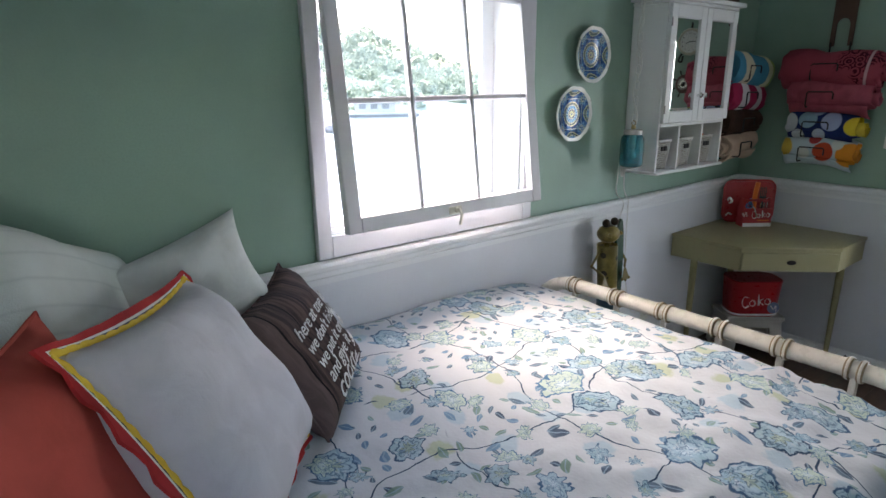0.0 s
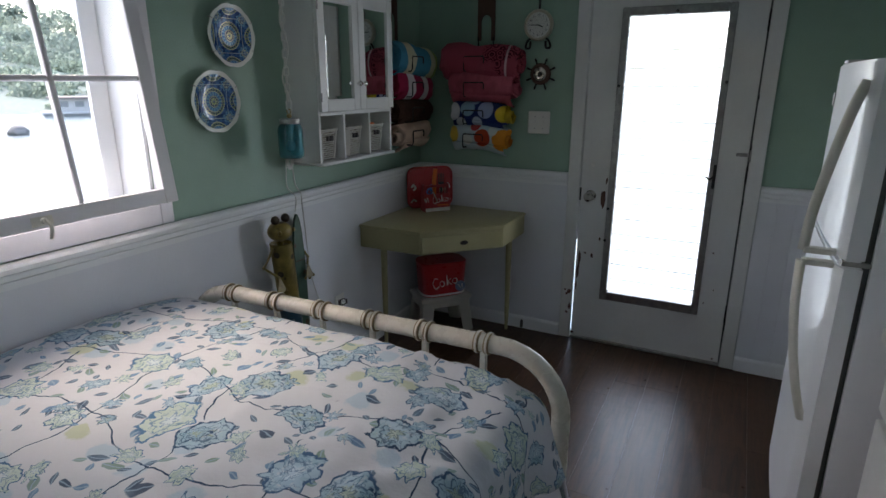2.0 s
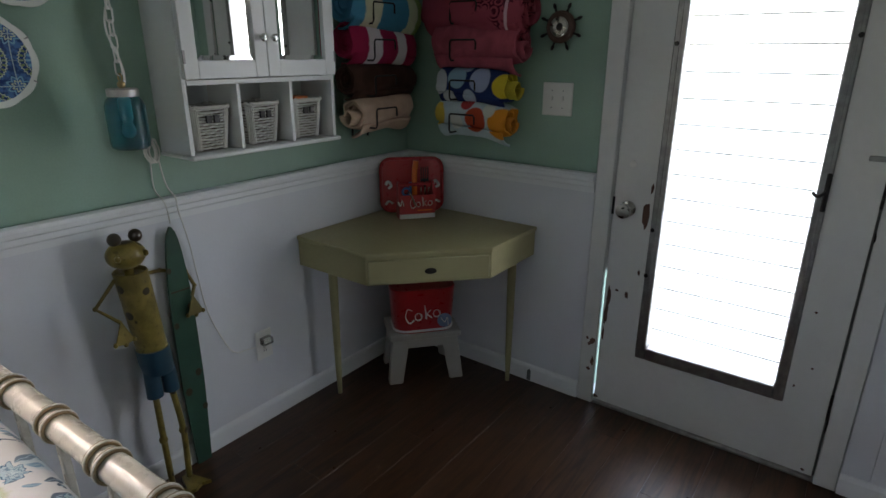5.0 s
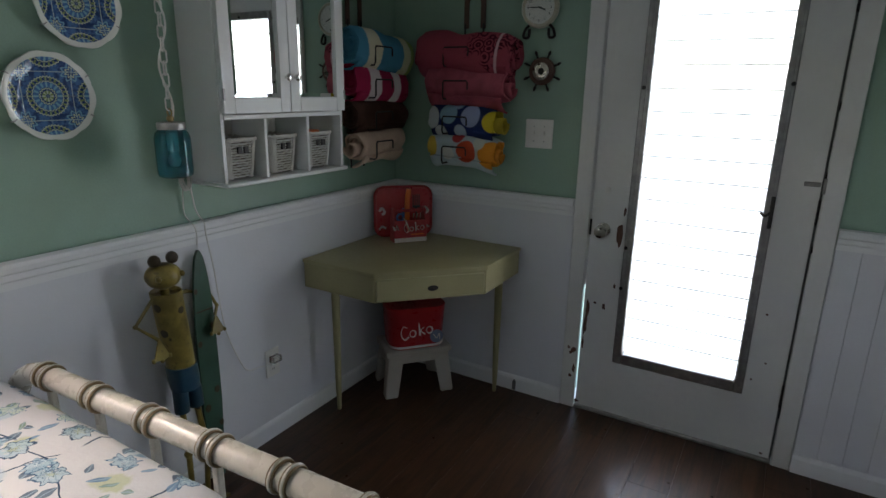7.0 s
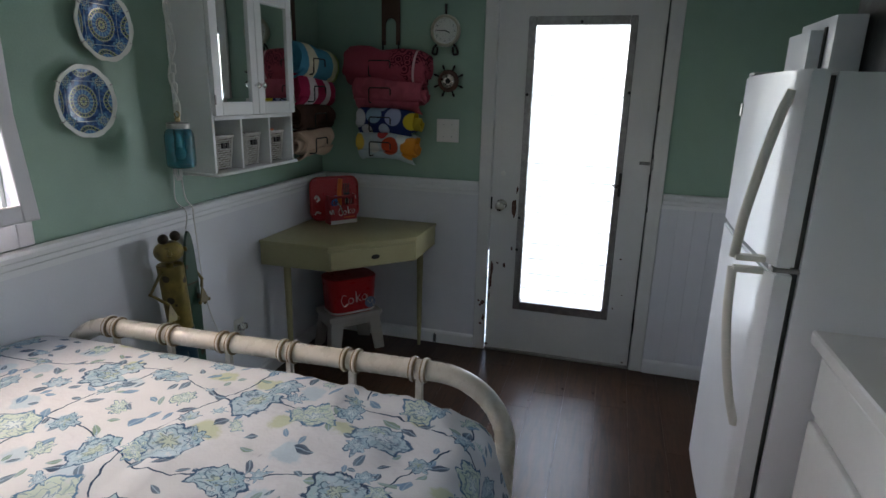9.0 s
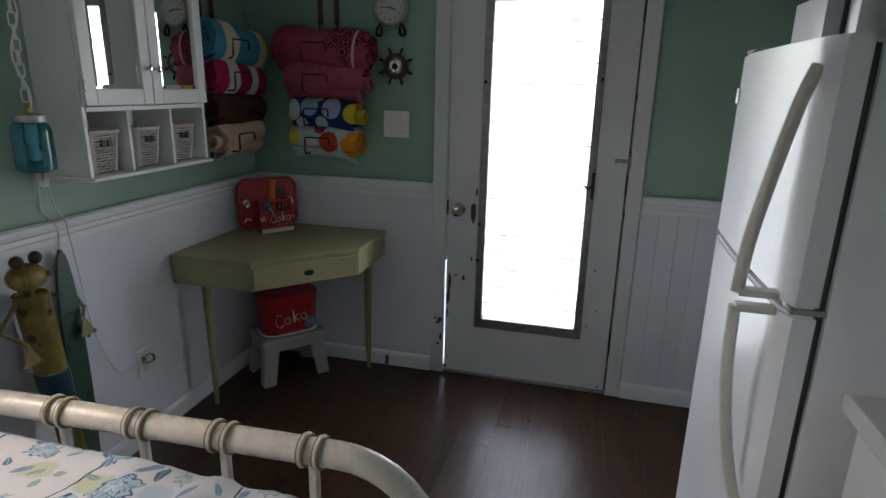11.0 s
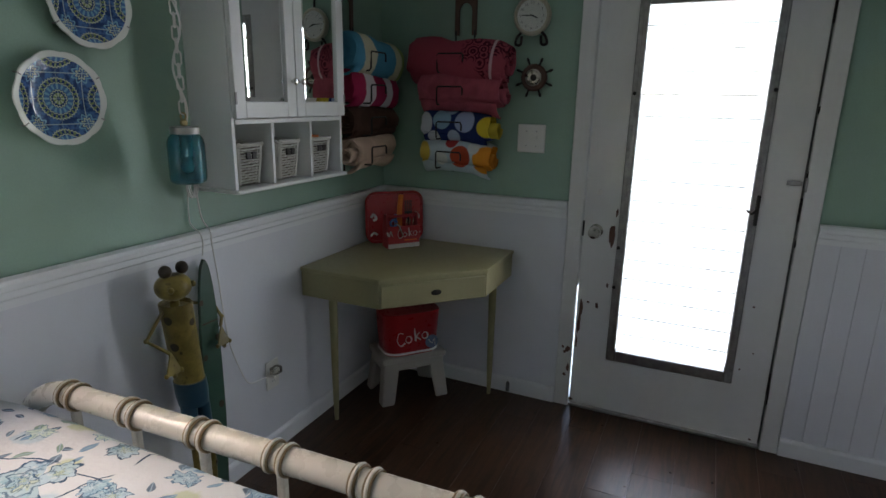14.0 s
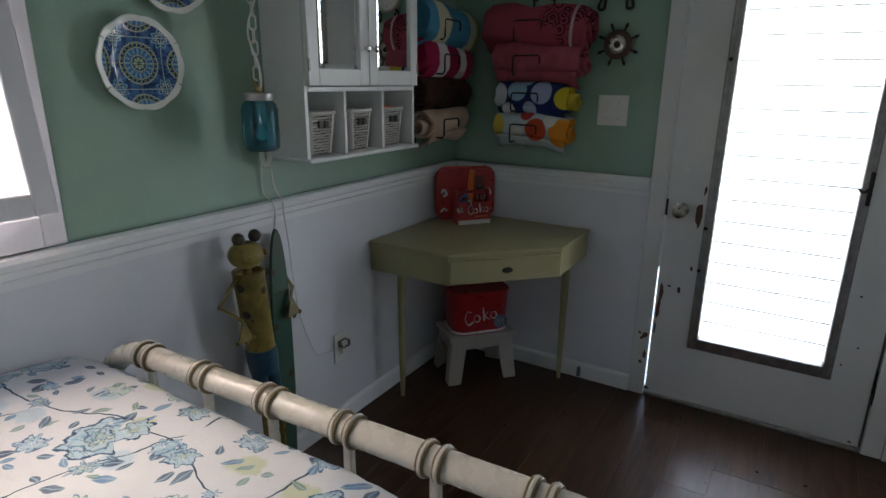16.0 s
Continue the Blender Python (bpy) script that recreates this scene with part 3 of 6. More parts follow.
# ---- window ----
win = thing("window_1", "white six-pane awning window tilted open into the room", "window", kind="structure")
cas = bmesh.new()
for lo, hi in (((0.001, WY0 - 0.05, 0.99), (0.024, WY0, WZ1 + 0.06)), ((0.001, WY1, 0.99), (0.024, WY1 + 0.05, WZ1 + 0.06)), ((0.001, WY0, WZ1), (0.024, WY1, WZ1 + 0.06)), ((0.001, WY0, 0.99), (0.024, WY1, WZ0))):
    box(cas, lo, hi, 0.003)
part("casing", cas, SASH_PAINT, win)
jam = bmesh.new()
for lo, hi in (((-0.16, WY0, WZ0), (0.0, WY0 + 0.012, WZ1)), ((-0.16, WY1 - 0.012, WZ0), (0.0, WY1, WZ1)), ((-0.16, WY0 + 0.012, WZ1 - 0.012), (0.0, WY1 - 0.012, WZ1)), ((-0.18, WY0 + 0.012, WZ0), (0.0, WY1 - 0.012, WZ0 + 0.014))):
    box(jam, lo, hi)
part("jamb", jam, WHITE_PAINT, win)
part("exterior_trim", boxes(((-0.165, WY1 - 0.075, WZ0 + 0.015), (-0.145, WY1 - 0.013, WZ1 - 0.013)), ((-0.165, WY0 + 0.013, WZ0 + 0.015), (-0.145, WY0 + 0.05, WZ1 - 0.013)), ((-0.185, WY1 - 0.05, WZ0 + 0.015), (-0.166, WY1 - 0.013, WZ1 - 0.013)), bevel=0.003), WHITE_PAINT, win)
part("sill_stop", boxes(((-0.05, WY0 + 0.013, WZ0 + 0.0145), (-0.03, WY1 - 0.013, WZ0 + 0.035)), ((-0.10, WY0 + 0.013, WZ0 + 0.0145), (-0.085, WY1 - 0.013, WZ0 + 0.028)), bevel=0.002), WHITE_PAINT, win)
# sash, built hanging from its top hinge line and swung into the room
SH, SY0, SY1, ST = 0.766, WY0 + 0.006, WY1 - 0.004, 0.032
swing = pose(0.004, 0, WZ1 - 0.018, 0, -7.0, 0)
sash = part("sash", boxes(((0, SY0, -SH), (ST, SY0 + 0.047, 0)), ((0, SY1 - 0.047, -SH), (ST, SY1, 0)), ((0, SY0 + 0.047, -0.04), (ST, SY1 - 0.047, 0)), ((0, SY0 + 0.047, -SH), (ST, SY1 - 0.047, -SH + 0.048)), bevel=0.003), SASH_PAINT, win)
sash.matrix_basis = swing
gy0, gy1, gz0, gz1 = SY0 + 0.047, SY1 - 0.047, -SH + 0.048, -0.04
gzm = (gz0 + gz1) / 2 + 0.012
for k in (1, 2):
    y = gy0 + (gy1 - gy0) * k / 3 - 0.015
    part("muntin", boxes(((0.004, y - 0.008, gz0), (ST - 0.003, y + 0.008, gz1)), bevel=0.004), SASH_PAINT, win).matrix_basis = swing
for k in range(3):
    ya, yb = gy0 + (gy1 - gy0) * k / 3 - 0.0065 * (k > 0), gy0 + (gy1 - gy0) * (k + 1) / 3 - 0.0235 * (k < 2)
    part("muntin", boxes(((0.005, ya, gzm - 0.008), (ST - 0.004, yb, gzm + 0.008)), bevel=0.004), SASH_PAINT, win).matrix_basis = swing
    for za, zb in ((gz0, gzm - 0.0085), (gzm + 0.0085, gz1)):
        p = part("pane", boxes(((0.013, ya, za), (0.016, yb, zb))), PANE, win)
        p.matrix_basis, p.visible_shadow = swing, False
lat = bmesh.new()
ly = (SY0 + SY1) / 2 - 0.01
box(lat, (ST, ly - 0.028, -SH + 0.008), (ST + 0.004, ly + 0.028, -SH + 0.034), 0.001)
lathe(lat, [(0.010, ST + 0.004), (0.009, ST + 0.014), (0.005, ST + 0.016)], (0, ly + 0.004, -SH + 0.021), "x", 12)
tube(lat, spline([(ST + 0.014, ly + 0.004, -SH + 0.026), (ST + 0.022, ly + 0.010, -SH + 0.004), (ST + 0.018, ly + 0.004, -SH - 0.03)]), 0.0055, 8)
part("latch", lat, HANDLE_BEIGE, win, "white painted swivel latch").matrix_basis = swing
part("stay_arm", boxes(((0.006, WY1 - 0.002, WZ1 - 0.16), (0.03, WY1 + 0.002, WZ1 - 0.03)), bevel=0.001), DARK_METAL, win)

# ---- door ----
dcas = thing("door_casing", "white painted door casing with scuffed paint", "trim", kind="structure")
part("jamb", boxes(((0.955, -0.020, 0), (1.021, -0.0005, DZ)), bevel=0.003), DOOR_PAINT, dcas)
part("jamb", boxes(((1.837, -0.020, 0), (1.903, -0.0005, DZ)), bevel=0.003), DOOR_PAINT, dcas)
part("head", boxes(((0.955, -0.021, DZ + 0.001), (1.903, -0.0005, DZ + 0.07)), bevel=0.003), DOOR_PAINT, dcas)
part("stop", boxes(((1.0206, 0.052, 0.60), (1.034, 0.128, DZ)), ((1.824, 0.052, 0), (1.8375, 0.128, DZ)), ((1.034, 0.052, DZ - 0.014), (1.824, 0.128, DZ - 0.001))), WHITE_PAINT, dcas)
part("jamb_liner", boxes(((0.9905, 0.0005, 0.60), (1.0202, 0.129, DZ - 0.001)), ((0.9905, 0.0005, 0.0), (1.0202, 0.129, 0.03))), DOOR_PAINT, dcas, "painted liner with a gap worn low down")
part("weather_strip", boxes(((1.8294, 0.004, 0.02), (1.8367, 0.05, 1.98))), GASKET, dcas)
part("threshold", boxes(((1.0215, -0.012, -0.005), (1.8365, 0.128, 0.012)), bevel=0.004), STEEL, dcas)

door = thing("door_1", "white painted half-worn door with a tall glass light, closed", "door", kind="structure")
part("slab", boxes(((1.027, 0.0, 0.016), (1.180, 0.044, 1.98)), ((1.694, 0.0, 0.016), (1.8290, 0.044, 1.98)), ((1.180, 0.0, 0.016), (1.694, 0.044, 0.274)), ((1.180, 0.0, 1.822), (1.694, 0.044, 1.98))), DOOR_PAINT, door, smooth=None)
fr = bmesh.new()
for lo, hi in (((1.176, -0.007, 0.268), (1.214, 0.05, 1.828)), ((1.664, -0.007, 0.268), (1.698, 0.05, 1.828)), ((1.2145, -0.007, 0.268), (1.6635, 0.05, 0.317)), ((1.2145, -0.007, 1.786), (1.6635, 0.05, 1.828))):
    box(fr, lo, hi, 0.004)
for lo, hi in (((1.188, -0.010, 0.282), (1.196, -0.006, 1.816)), ((1.680, -0.010, 0.282), (1.686, -0.006, 1.816))):
    box(fr, lo, hi, 0.001)
part("glass_frame", fr, STEEL, door, "dull aluminium glazing frame")
pn = part("pane", boxes(((1.212, 0.016, 0.315), (1.666, 0.020, 1.788))), PANE, door)
pn.visible_shadow = False
# frosted glass louvres behind the pane, lapped like clapboards
SLAT = mesh_of("louvre", boxes(((1.190, -0.003, -0.004), (1.690, 0.003, 0.094)), bevel=0.002), FROSTED)
for k in range(18):
    lv = new("louvre", SLAT)
    lv.parent, lv.matrix_basis = door, pose(0, 0.064, 0.297 + k * 0.089, -5.0, 0, 0)
    lv["label"] = "frosted glass louvre slat"
    lv.visible_shadow = False
    part("edge_strip", boxes(((1.192, -0.0062, -0.0079), (1.688, 0.0040, -0.0042))), STEEL, lv)
for x, z in ((1.435, 1.80), (1.188, 1.45), (1.690, 1.47), (1.185, 0.80), (1.182, 0.62)):
    part("clip", lathe(bmesh.new(), [(0.008, 0.0), (0.006, -0.005), (0.002, -0.006)], (x, -0.0098, z), "y", 10), DARK_METAL, door)
part("door_knob", lathe(bmesh.new(), [(0.030, -0.0005), (0.030, -0.006), (0.012, -0.010), (0.012, -0.030), (0.022, -0.036), (0.028, -0.048), (0.026, -0.060), (0.012, -0.066), (0.002, -0.0665)], (1.083, 0, 0.865), "y", 24), OLD_STEEL, door, "tarnished steel round knob")
part("deadbolt", lathe(bmesh.new(), [(0.013, -0.0005), (0.013, -0.004), (0.004, -0.007)], (1.085, 0, 1.035), "y", 16), WHITE_PLASTIC, door)
part("strike_latch", boxes(((1.022, -0.004, 0.835), (1.031, -0.0005, 0.905)), bevel=0.001), DARK_METAL, door)
lev = boxes(((1.683, -0.020, 0.955), (1.697, -0.008, 1.075)), bevel=0.003)
tube(lev, spline([(1.690, -0.02, 1.02), (1.672, -0.035, 1.005), (1.655, -0.032, 1.015)]), 0.005, 8)
part("pull_lever", lev, DARK_METAL, door, "dark worn metal lever")
part("bolt", boxes(((1.775, -0.010, 1.122), (1.826, -0.0005, 1.138)), ((1.832, -0.027, 1.10), (1.842, -0.0205, 1.155)), bevel=0.002), STEEL, door)
for z in (0.30, 1.03, 1.74):
    hg = bmesh.new()
    for k in range(3):
        lathe(hg, [(0.006, z - 0.045 + k * 0.031), (0.006, z - 0.016 + k * 0.031)], (1.834, -0.008, 0), "z", 10)
    part("hinge", hg, DARK_METAL, door, "dark worn hinge knuckles")
rng = random.Random(4)


def chip(x, z, w, h, y, parent, material=RUST):
    """A torn flake with a ragged outline, lifted off its surface."""
    pts = []
    for k in range(14):
        a = 2 * math.pi * k / 14
        q = 0.55 + 0.45 * rng.random()
        pts.append((x + w * 0.5 * q * math.cos(a), z + h * 0.5 * q * math.sin(a)))
    part("paint_chip", prism(bmesh.new(), pts, y - 0.0007, y, "y"), material, parent, "bare brown wood where paint has flaked", smooth=None)


for x, z, w, h in ((1.155, 0.85, 0.034, 0.15), (1.040, 0.42, 0.020, 0.12), (1.046, 0.50, 0.022, 0.09), (1.036, 0.33, 0.012, 0.08), (1.075, 0.53, 0.018, 0.014), (1.115, 0.52, 0.016, 0.04), (1.165, 0.95, 0.014, 0.05), (1.03, 0.03, 0.03, 0.02), (1.152, 0.62, 0.012, 0.03), (1.735, 0.62, 0.012, 0.012), (1.76, 0.42, 0.009, 0.009), (1.72, 0.34, 0.008, 0.012), (1.80, 0.03, 0.015, 0.012)):
    chip(x, z, w, h, -0.0006, door)
for x, z, w, h in ((1.003, 0.29, 0.030, 0.035), (0.990, 0.275, 0.018, 0.02), (1.010, 0.20, 0.018, 0.05), (0.995, 0.16, 0.02, 0.02), (0.98, 0.30, 0.016, 0.016)):
    chip(x, z, w, h, -0.0206, dcas)
for z, h in ((0.25, 0.12), (0.9, 0.05), (1.15, 0.10), (1.4, 0.04)):
    chip(1.836, z, 0.007, h, -0.0206, dcas, DARK_METAL)

# ---- outside ----
WATER = -3.5
solid("lake_water", boxes(((-4800, -4800, WATER - 1), (4800, 4800, WATER))), water_material(), "bright grey lake water with small ripples", "water", kind="structure")
def far(az, dist, z=WATER):
    """A point over the lake by its bearing from the window."""
    a = radians(az)
    return Vector((-dist * math.cos(a), -2.6 + dist * math.sin(a), z))


def shore(az):
    """Distance of the far shore by bearing."""
    return 112 + max(0.0, az - 32) * 3.2


def hill():
    """A wooded slope: crowns of loose leaf sprays on a rising bank."""
    verts, faces = [], []
    r = random.Random(11)
    for i in range(1500):
        az = r.uniform(-40, 60)
        top = 0.128 - max(0, (az - 22)) * 0.0057
        top = max(0.010, top + 0.006 + 0.004 * math.sin(az * 0.9) + 0.003 * math.sin(az * 2.7))
        up = r.random() ** 0.8
        near = shore(az)
        dist = near + up * 90
        c = far(az, dist, 1.5 + dist * (top * up - (1 - up) * (5.0 / near - 0.012)))
        s = r.uniform(1.6, 3.2)
        for k in range(150):
            d = Vector((r.gauss(0, 1), r.gauss(0, 1), r.gauss(0, 1))).normalized()
            p = c + Vector((d.x * s, d.y * s, d.z * s * 1.1)) * (r.uniform(0.55, 1.05) + 0.35 * noise.noise(d * 2 + c))
            w = r.uniform(0.22, 0.5)
            u = Vector((r.gauss(0, 1), r.gauss(0, 1), r.gauss(0, 1))).normalized() * w
            v = u.cross(d).normalized() * w if u.cross(d).length > 1e-4 else Vector((0, 0, w))
            n0 = len(verts)
            verts += [p - u, p + v, p + u, p - v * 0.7]
            faces.append((n0, n0 + 1, n0 + 2, n0 + 3))
    me = bpy.data.meshes.new("wooded_hill")
    me.from_pydata(verts, [], faces)
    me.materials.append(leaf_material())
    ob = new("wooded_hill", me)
    return tagged(ob, "green wooded hillside across the lake, coloured pale for haze", "hillside", kind="stuff")


hill()
bank = bmesh.new()
prev = None
for k in range(51):
    az = -40 + k * 2
    row = [bank.verts.new(far(az, d, z)) for d, z in ((shore(az) - 3, WATER - 0.5), (shore(az), WATER + 0.6), (shore(az) + 90, 1.5 + max(1.0, (shore(az) + 90) * (0.112 - max(0, az - 22) * 0.0057))), (shore(az) + 160, WATER))]
    if prev:
        for j in range(3):
            bank.faces.new((prev[j], row[j], row[j + 1], prev[j + 1]))
    prev = row
bmesh.ops.recalc_face_normals(bank, faces=bank.faces[:])
# bank colour is paled like the leaves, haze included in it
solid("far_bank", bank, painted("bank_hazed_green", (0.20, 0.24, 0.20), 0.9, 0.3, 1.0, 0.3), "green far shore under the trees, coloured pale for haze", "shore", kind="structure")


def boathouse():
    """A long floating house with a flat roof and open porch."""
    o = far(32.4, 98)
    d = (far(36.2, 98) - far(28.8, 98)).normalized()
    at = turn(o, d, (0, 0, 1)) @ Matrix.Diagonal((1.5, 1.5, 1.2, 1))
    h = thing("floating_house", "white and grey floating house on the lake", "house", at)
    grey = painted("house_grey", (0.36, 0.36, 0.36), 0.7, 0.1, 3.0, 0.1)
    part("wall", boxes(((-3.2, 0.3, 0.5), (1.4, 3.2, 2.05))), grey, h)
    part("roof", boxes(((-3.6, -0.4, 2.06), (3.9, 3.5, 2.24)), bevel=0.03), painted("house_roof", (0.27, 0.22, 0.21), 0.8, 0.1, 3.0, 0.1), h)
    part("deck", boxes(((-4.2, -0.8, 0.3), (4.2, 3.6, 0.5))), grey, h)
    for x in (1.9, 2.8, 3.6):
        part("post", boxes(((x, -0.2, 0.5), (x + 0.12, -0.08, 2.06))), grey, h)
    # windows are grey instead of black, distance haze put into their colour
    for x in (-2.7, -1.4, -0.1):
        part("window", boxes(((x, 0.26, 1.05), (x + 0.75, 0.30, 1.7))), painted("house_window", (0.16, 0.17, 0.18), 0.4, 0.1, 3.0, 0.1), h)
    part("float", boxes(((-4.0, -0.6, -0.3), (4.0, 3.4, 0.3))), painted("house_window", (0.16, 0.17, 0.18), 0.4, 0.1, 3.0, 0.1), h)


boathouse()
rk = bmesh.new()
bmesh.ops.create_icosphere(rk, subdivisions=3, radius=1.0)
for v in rk.verts:
    v.co *= 1 + 0.35 * noise.noise(v.co * 1.3 + Vector((3, 1, 7)))
    v.co = Vector((v.co.x * 0.85, v.co.y * 0.85, v.co.z * 0.6))
solid("buoy_float", rk, painted("rock_grey", (0.12, 0.12, 0.12), 0.8, 0.3, 8.0, 0.3), "dark grey float lying on the lake", "float", at=Matrix.Translation(far(27.1, 66, WATER + 0.25)))

# ---- bed ----
BX0, BX1, BF, BH = 0.05, 1.44, -1.79, -3.84   # sides, foot and head
RZ = 0.750                                     # centre of the foot rail


def bed():
    b = thing("bed", "cream enamelled tubular metal bed frame", "bed")
    r, bend = 0.0265, 0.185
    for name, y, z in (("foot_rail", BF, RZ), ("head_rail", BH, 1.20)):
        pts = [(BX0 + 0.01, y, 0.02), (BX0 + 0.01, y, z - bend)]
        for k in range(1, 9):
            a = math.pi / 2 * k / 8
            pts.append((BX0 + 0.01 + bend * (1 - math.cos(a)), y, z - bend + bend * math.sin(a)))
        for k in range(9):
            a = math.pi / 2 * k / 8
            pts.append((BX1 - bend + bend * math.sin(a), y, z - bend + bend * math.cos(a)))
        pts += [(BX1, y, z - bend - 0.05), (BX1, y, 0.02)]
        def skew(x):
            return y + (0.017 - 0.040 * (1.2 - x) if name == "foot_rail" else 0.0)
        pts = [(px, skew(px), pz) for px, _, pz in pts]
        part(name, tube(bmesh.new(), pts, r, 18), CREAM, b)
        for x in (0.255, 0.445, 0.637, 0.829, 1.015, 1.205):
            for dx in (-0.016, 0.016):
                ring = [(x + dx, skew(x) + (r + 0.003) * math.cos(2 * math.pi * k / 20), z + (r + 0.003) * math.sin(2 * math.pi * k / 20)) for k in range(20)]
                collar = part("collar", tube(bmesh.new(), ring, 0.0048, 8, closed=True), CREAM, b)
                for e in (-0.0052, 0.0052):
                    part("ring", tube(bmesh.new(), [(q[0] + e, q[1], q[2]) for q in ring], 0.0034, 6, closed=True), RING_CREAM, collar, "tarnished brown edging ring")
            part("spindle", boxes(((x - 0.010, skew(x) - 0.008, 0.26), (x + 0.010, skew(x) + 0.008, z - r + 0.004)), bevel=0.003), CREAM, b)
        part("lower_bar", tube(bmesh.new(), [(BX0 + 0.01, skew(BX0), 0.25), (BX1, skew(BX1), 0.25)], 0.015, 10), CREAM, b)
        for x in (BX0 + 0.01, BX1):
            part("foot_cap", lathe(bmesh.new(), [(0.036, 0.0), (0.036, 0.03), (0.034, 0.034)], (x, skew(x), 0), "z", 16), GASKET, b)
    part("side_bar", boxes(((BX0, BH, 0.24), (BX0 + 0.03, BF, 0.30))), CREAM, b)
    part("side_bar", boxes(((BX1 - 0.05, BH, 0.24), (BX1 - 0.02, BF, 0.30))), CREAM, b)
    part("finial", lathe(bmesh.new(), [(0.012, 1.225), (0.02, 1.235), (0.028, 1.255), (0.02, 1.275), (0.003, 1.283)], (0.12, BH, 0), "z", 16), CREAM, b)


bed()
solid("mattress", boxes(((BX0 + 0.02, BH + 0.05, 0.30), (BX1 - 0.06, BF - 0.06, 0.645)), bevel=0.05, seg=3), SHEET_WHITE, "thick white mattress under the bedspread", "mattress")


def bed_top(x, y):
    """Height of the made bed."""
    z = 0.738
    z -= 0.030 * max(0.0, 1 - (BF - y) / 0.35) ** 2
    z -= 0.045 * max(0.0, (x - 0.85) / 0.55) ** 2 * max(0.0, 1 - (BF - y) / 0.9)
    z += 0.010 * noise.noise(Vector((x * 3.1, y * 2.7, 0.4))) + 0.006 * noise.noise(Vector((x * 8, y * 5, 3.0)))
    z += 0.008 * abs(noise.noise(Vector((x * 4 + y * 6, y * 1.5 - x, 7.0)))) * max(0.0, min(1.0, (x - 0.5) / 0.5))
    z += 0.014 * max(0.0, 0.25 - abs(noise.noise(Vector((x * 5.5 - y * 2.5, y * 4.0 + x * 2.0, 12.0))))) * 4 * max(0.15, min(1.0, (x - 0.3) / 0.7))
    z += 0.008 * max(0.0, 0.2 - abs(noise.noise(Vector((x * 11 + y * 4, y * 7, 21.0))))) * 5 * max(0.1, min(1.0, (x - 0.5) / 0.6))
    z += 0.004 * math.sin(9 * (x + 0.5 * y)) * noise.noise(Vector((x * 1.5, y * 1.5, 9)))
    return z


def spread(name, x1, drop, material, label, lift, y_end, category):
    """Cloth laid over the mattress and hanging down its open side and foot."""
    bm = bmesh.new()
    uvl = bm.loops.layers.uv.new("UVMap")
    x0, rad = 0.018, 0.075
    su = [i * 0.022 for i in range(int((x1 - x0 + drop) / 0.022) + 1)]
    sv = [i * 0.022 for i in range(int((y_end - (BH + 0.1) + 0.26) / 0.022) + 1)]
    grid = {}
    for i, u in enumerate(su):
        for j, v in enumerate(sv):
            y = BH + 0.1 + v
            x, fall = x0 + u, 0.0
            over = u - (x1 - x0 - rad)
            out = 0.0
            if over > 0:
                a = min(over / rad, math.pi / 2)
                x = x1 - rad + rad * math.sin(a)
                fall = rad * (1 - math.cos(a)) + max(0.0, over - rad * math.pi / 2)
                out = max(0.0, over - rad * math.pi / 2)
            yo = v - (y_end - (BH + 0.1) - 0.05)
            fall_y = 0.0
            if yo > 0:
                a = min(yo / 0.05, math.pi / 2)
                y = y_end - 0.05 + 0.05 * math.sin(a)
                fall_y = 0.05 * (1 - math.cos(a)) + max(0.0, yo - 0.05 * math.pi / 2)
            z = bed_top(min(x, x1 - rad), min(y, y_end)) - fall - fall_y + lift
            if out > 0:
                fold = math.sin(v * 17 + 1.2 * math.sin(v * 5)) * 0.5 + 0.5 * math.sin(v * 31 + 2)
                x += out * (0.10 + 0.09 * fold)
                y += 0.02 * out * fold
                if yo > -0.2:
                    x += out * 0.25 * min(1.0, (yo + 0.2) / 0.2)
            if x0 + u < 0.16:
                z -= 0.012 * ((0.16 - x0 - u) / 0.14) ** 2
            grid[i, j] = bm.verts.new((x, y, z))
    for i in range(len(su) - 1):
        for j in range(len(sv) - 1):
            f = bm.faces.new((grid[i, j], grid[i + 1, j], grid[i + 1, j + 1], grid[i, j + 1]))
            for loop, (a, c) in zip(f.loops, ((i, j), (i + 1, j), (i + 1, j + 1), (i, j + 1))):
                loop[uvl].uv = (su[a], sv[c])
    rim = [grid[len(su) - 1, j].co.copy() for j in range(len(sv))]
    ob = solid(name, bm, material, label, category, smooth=80)
    part("hem", tube(bmesh.new(), rim, 0.0045, 6), material if name != "bedspread" else SHEET_WHITE, ob, "stitched hem")
    th = ob.modifiers.new("thickness", "SOLIDIFY")
    th.thickness, th.offset = 0.006, 1
    return ob


spread("bedspread", 1.425, 0.20, SPREAD, "white bedspread printed with blue and green flowers", 0.0, BF - 0.045, "bedspread")
spread("bed_sheet", 1.405, 0.46, SHEET_WHITE, "plain white sheet hanging below the bedspread", -0.016, BF - 0.06, "sheet")


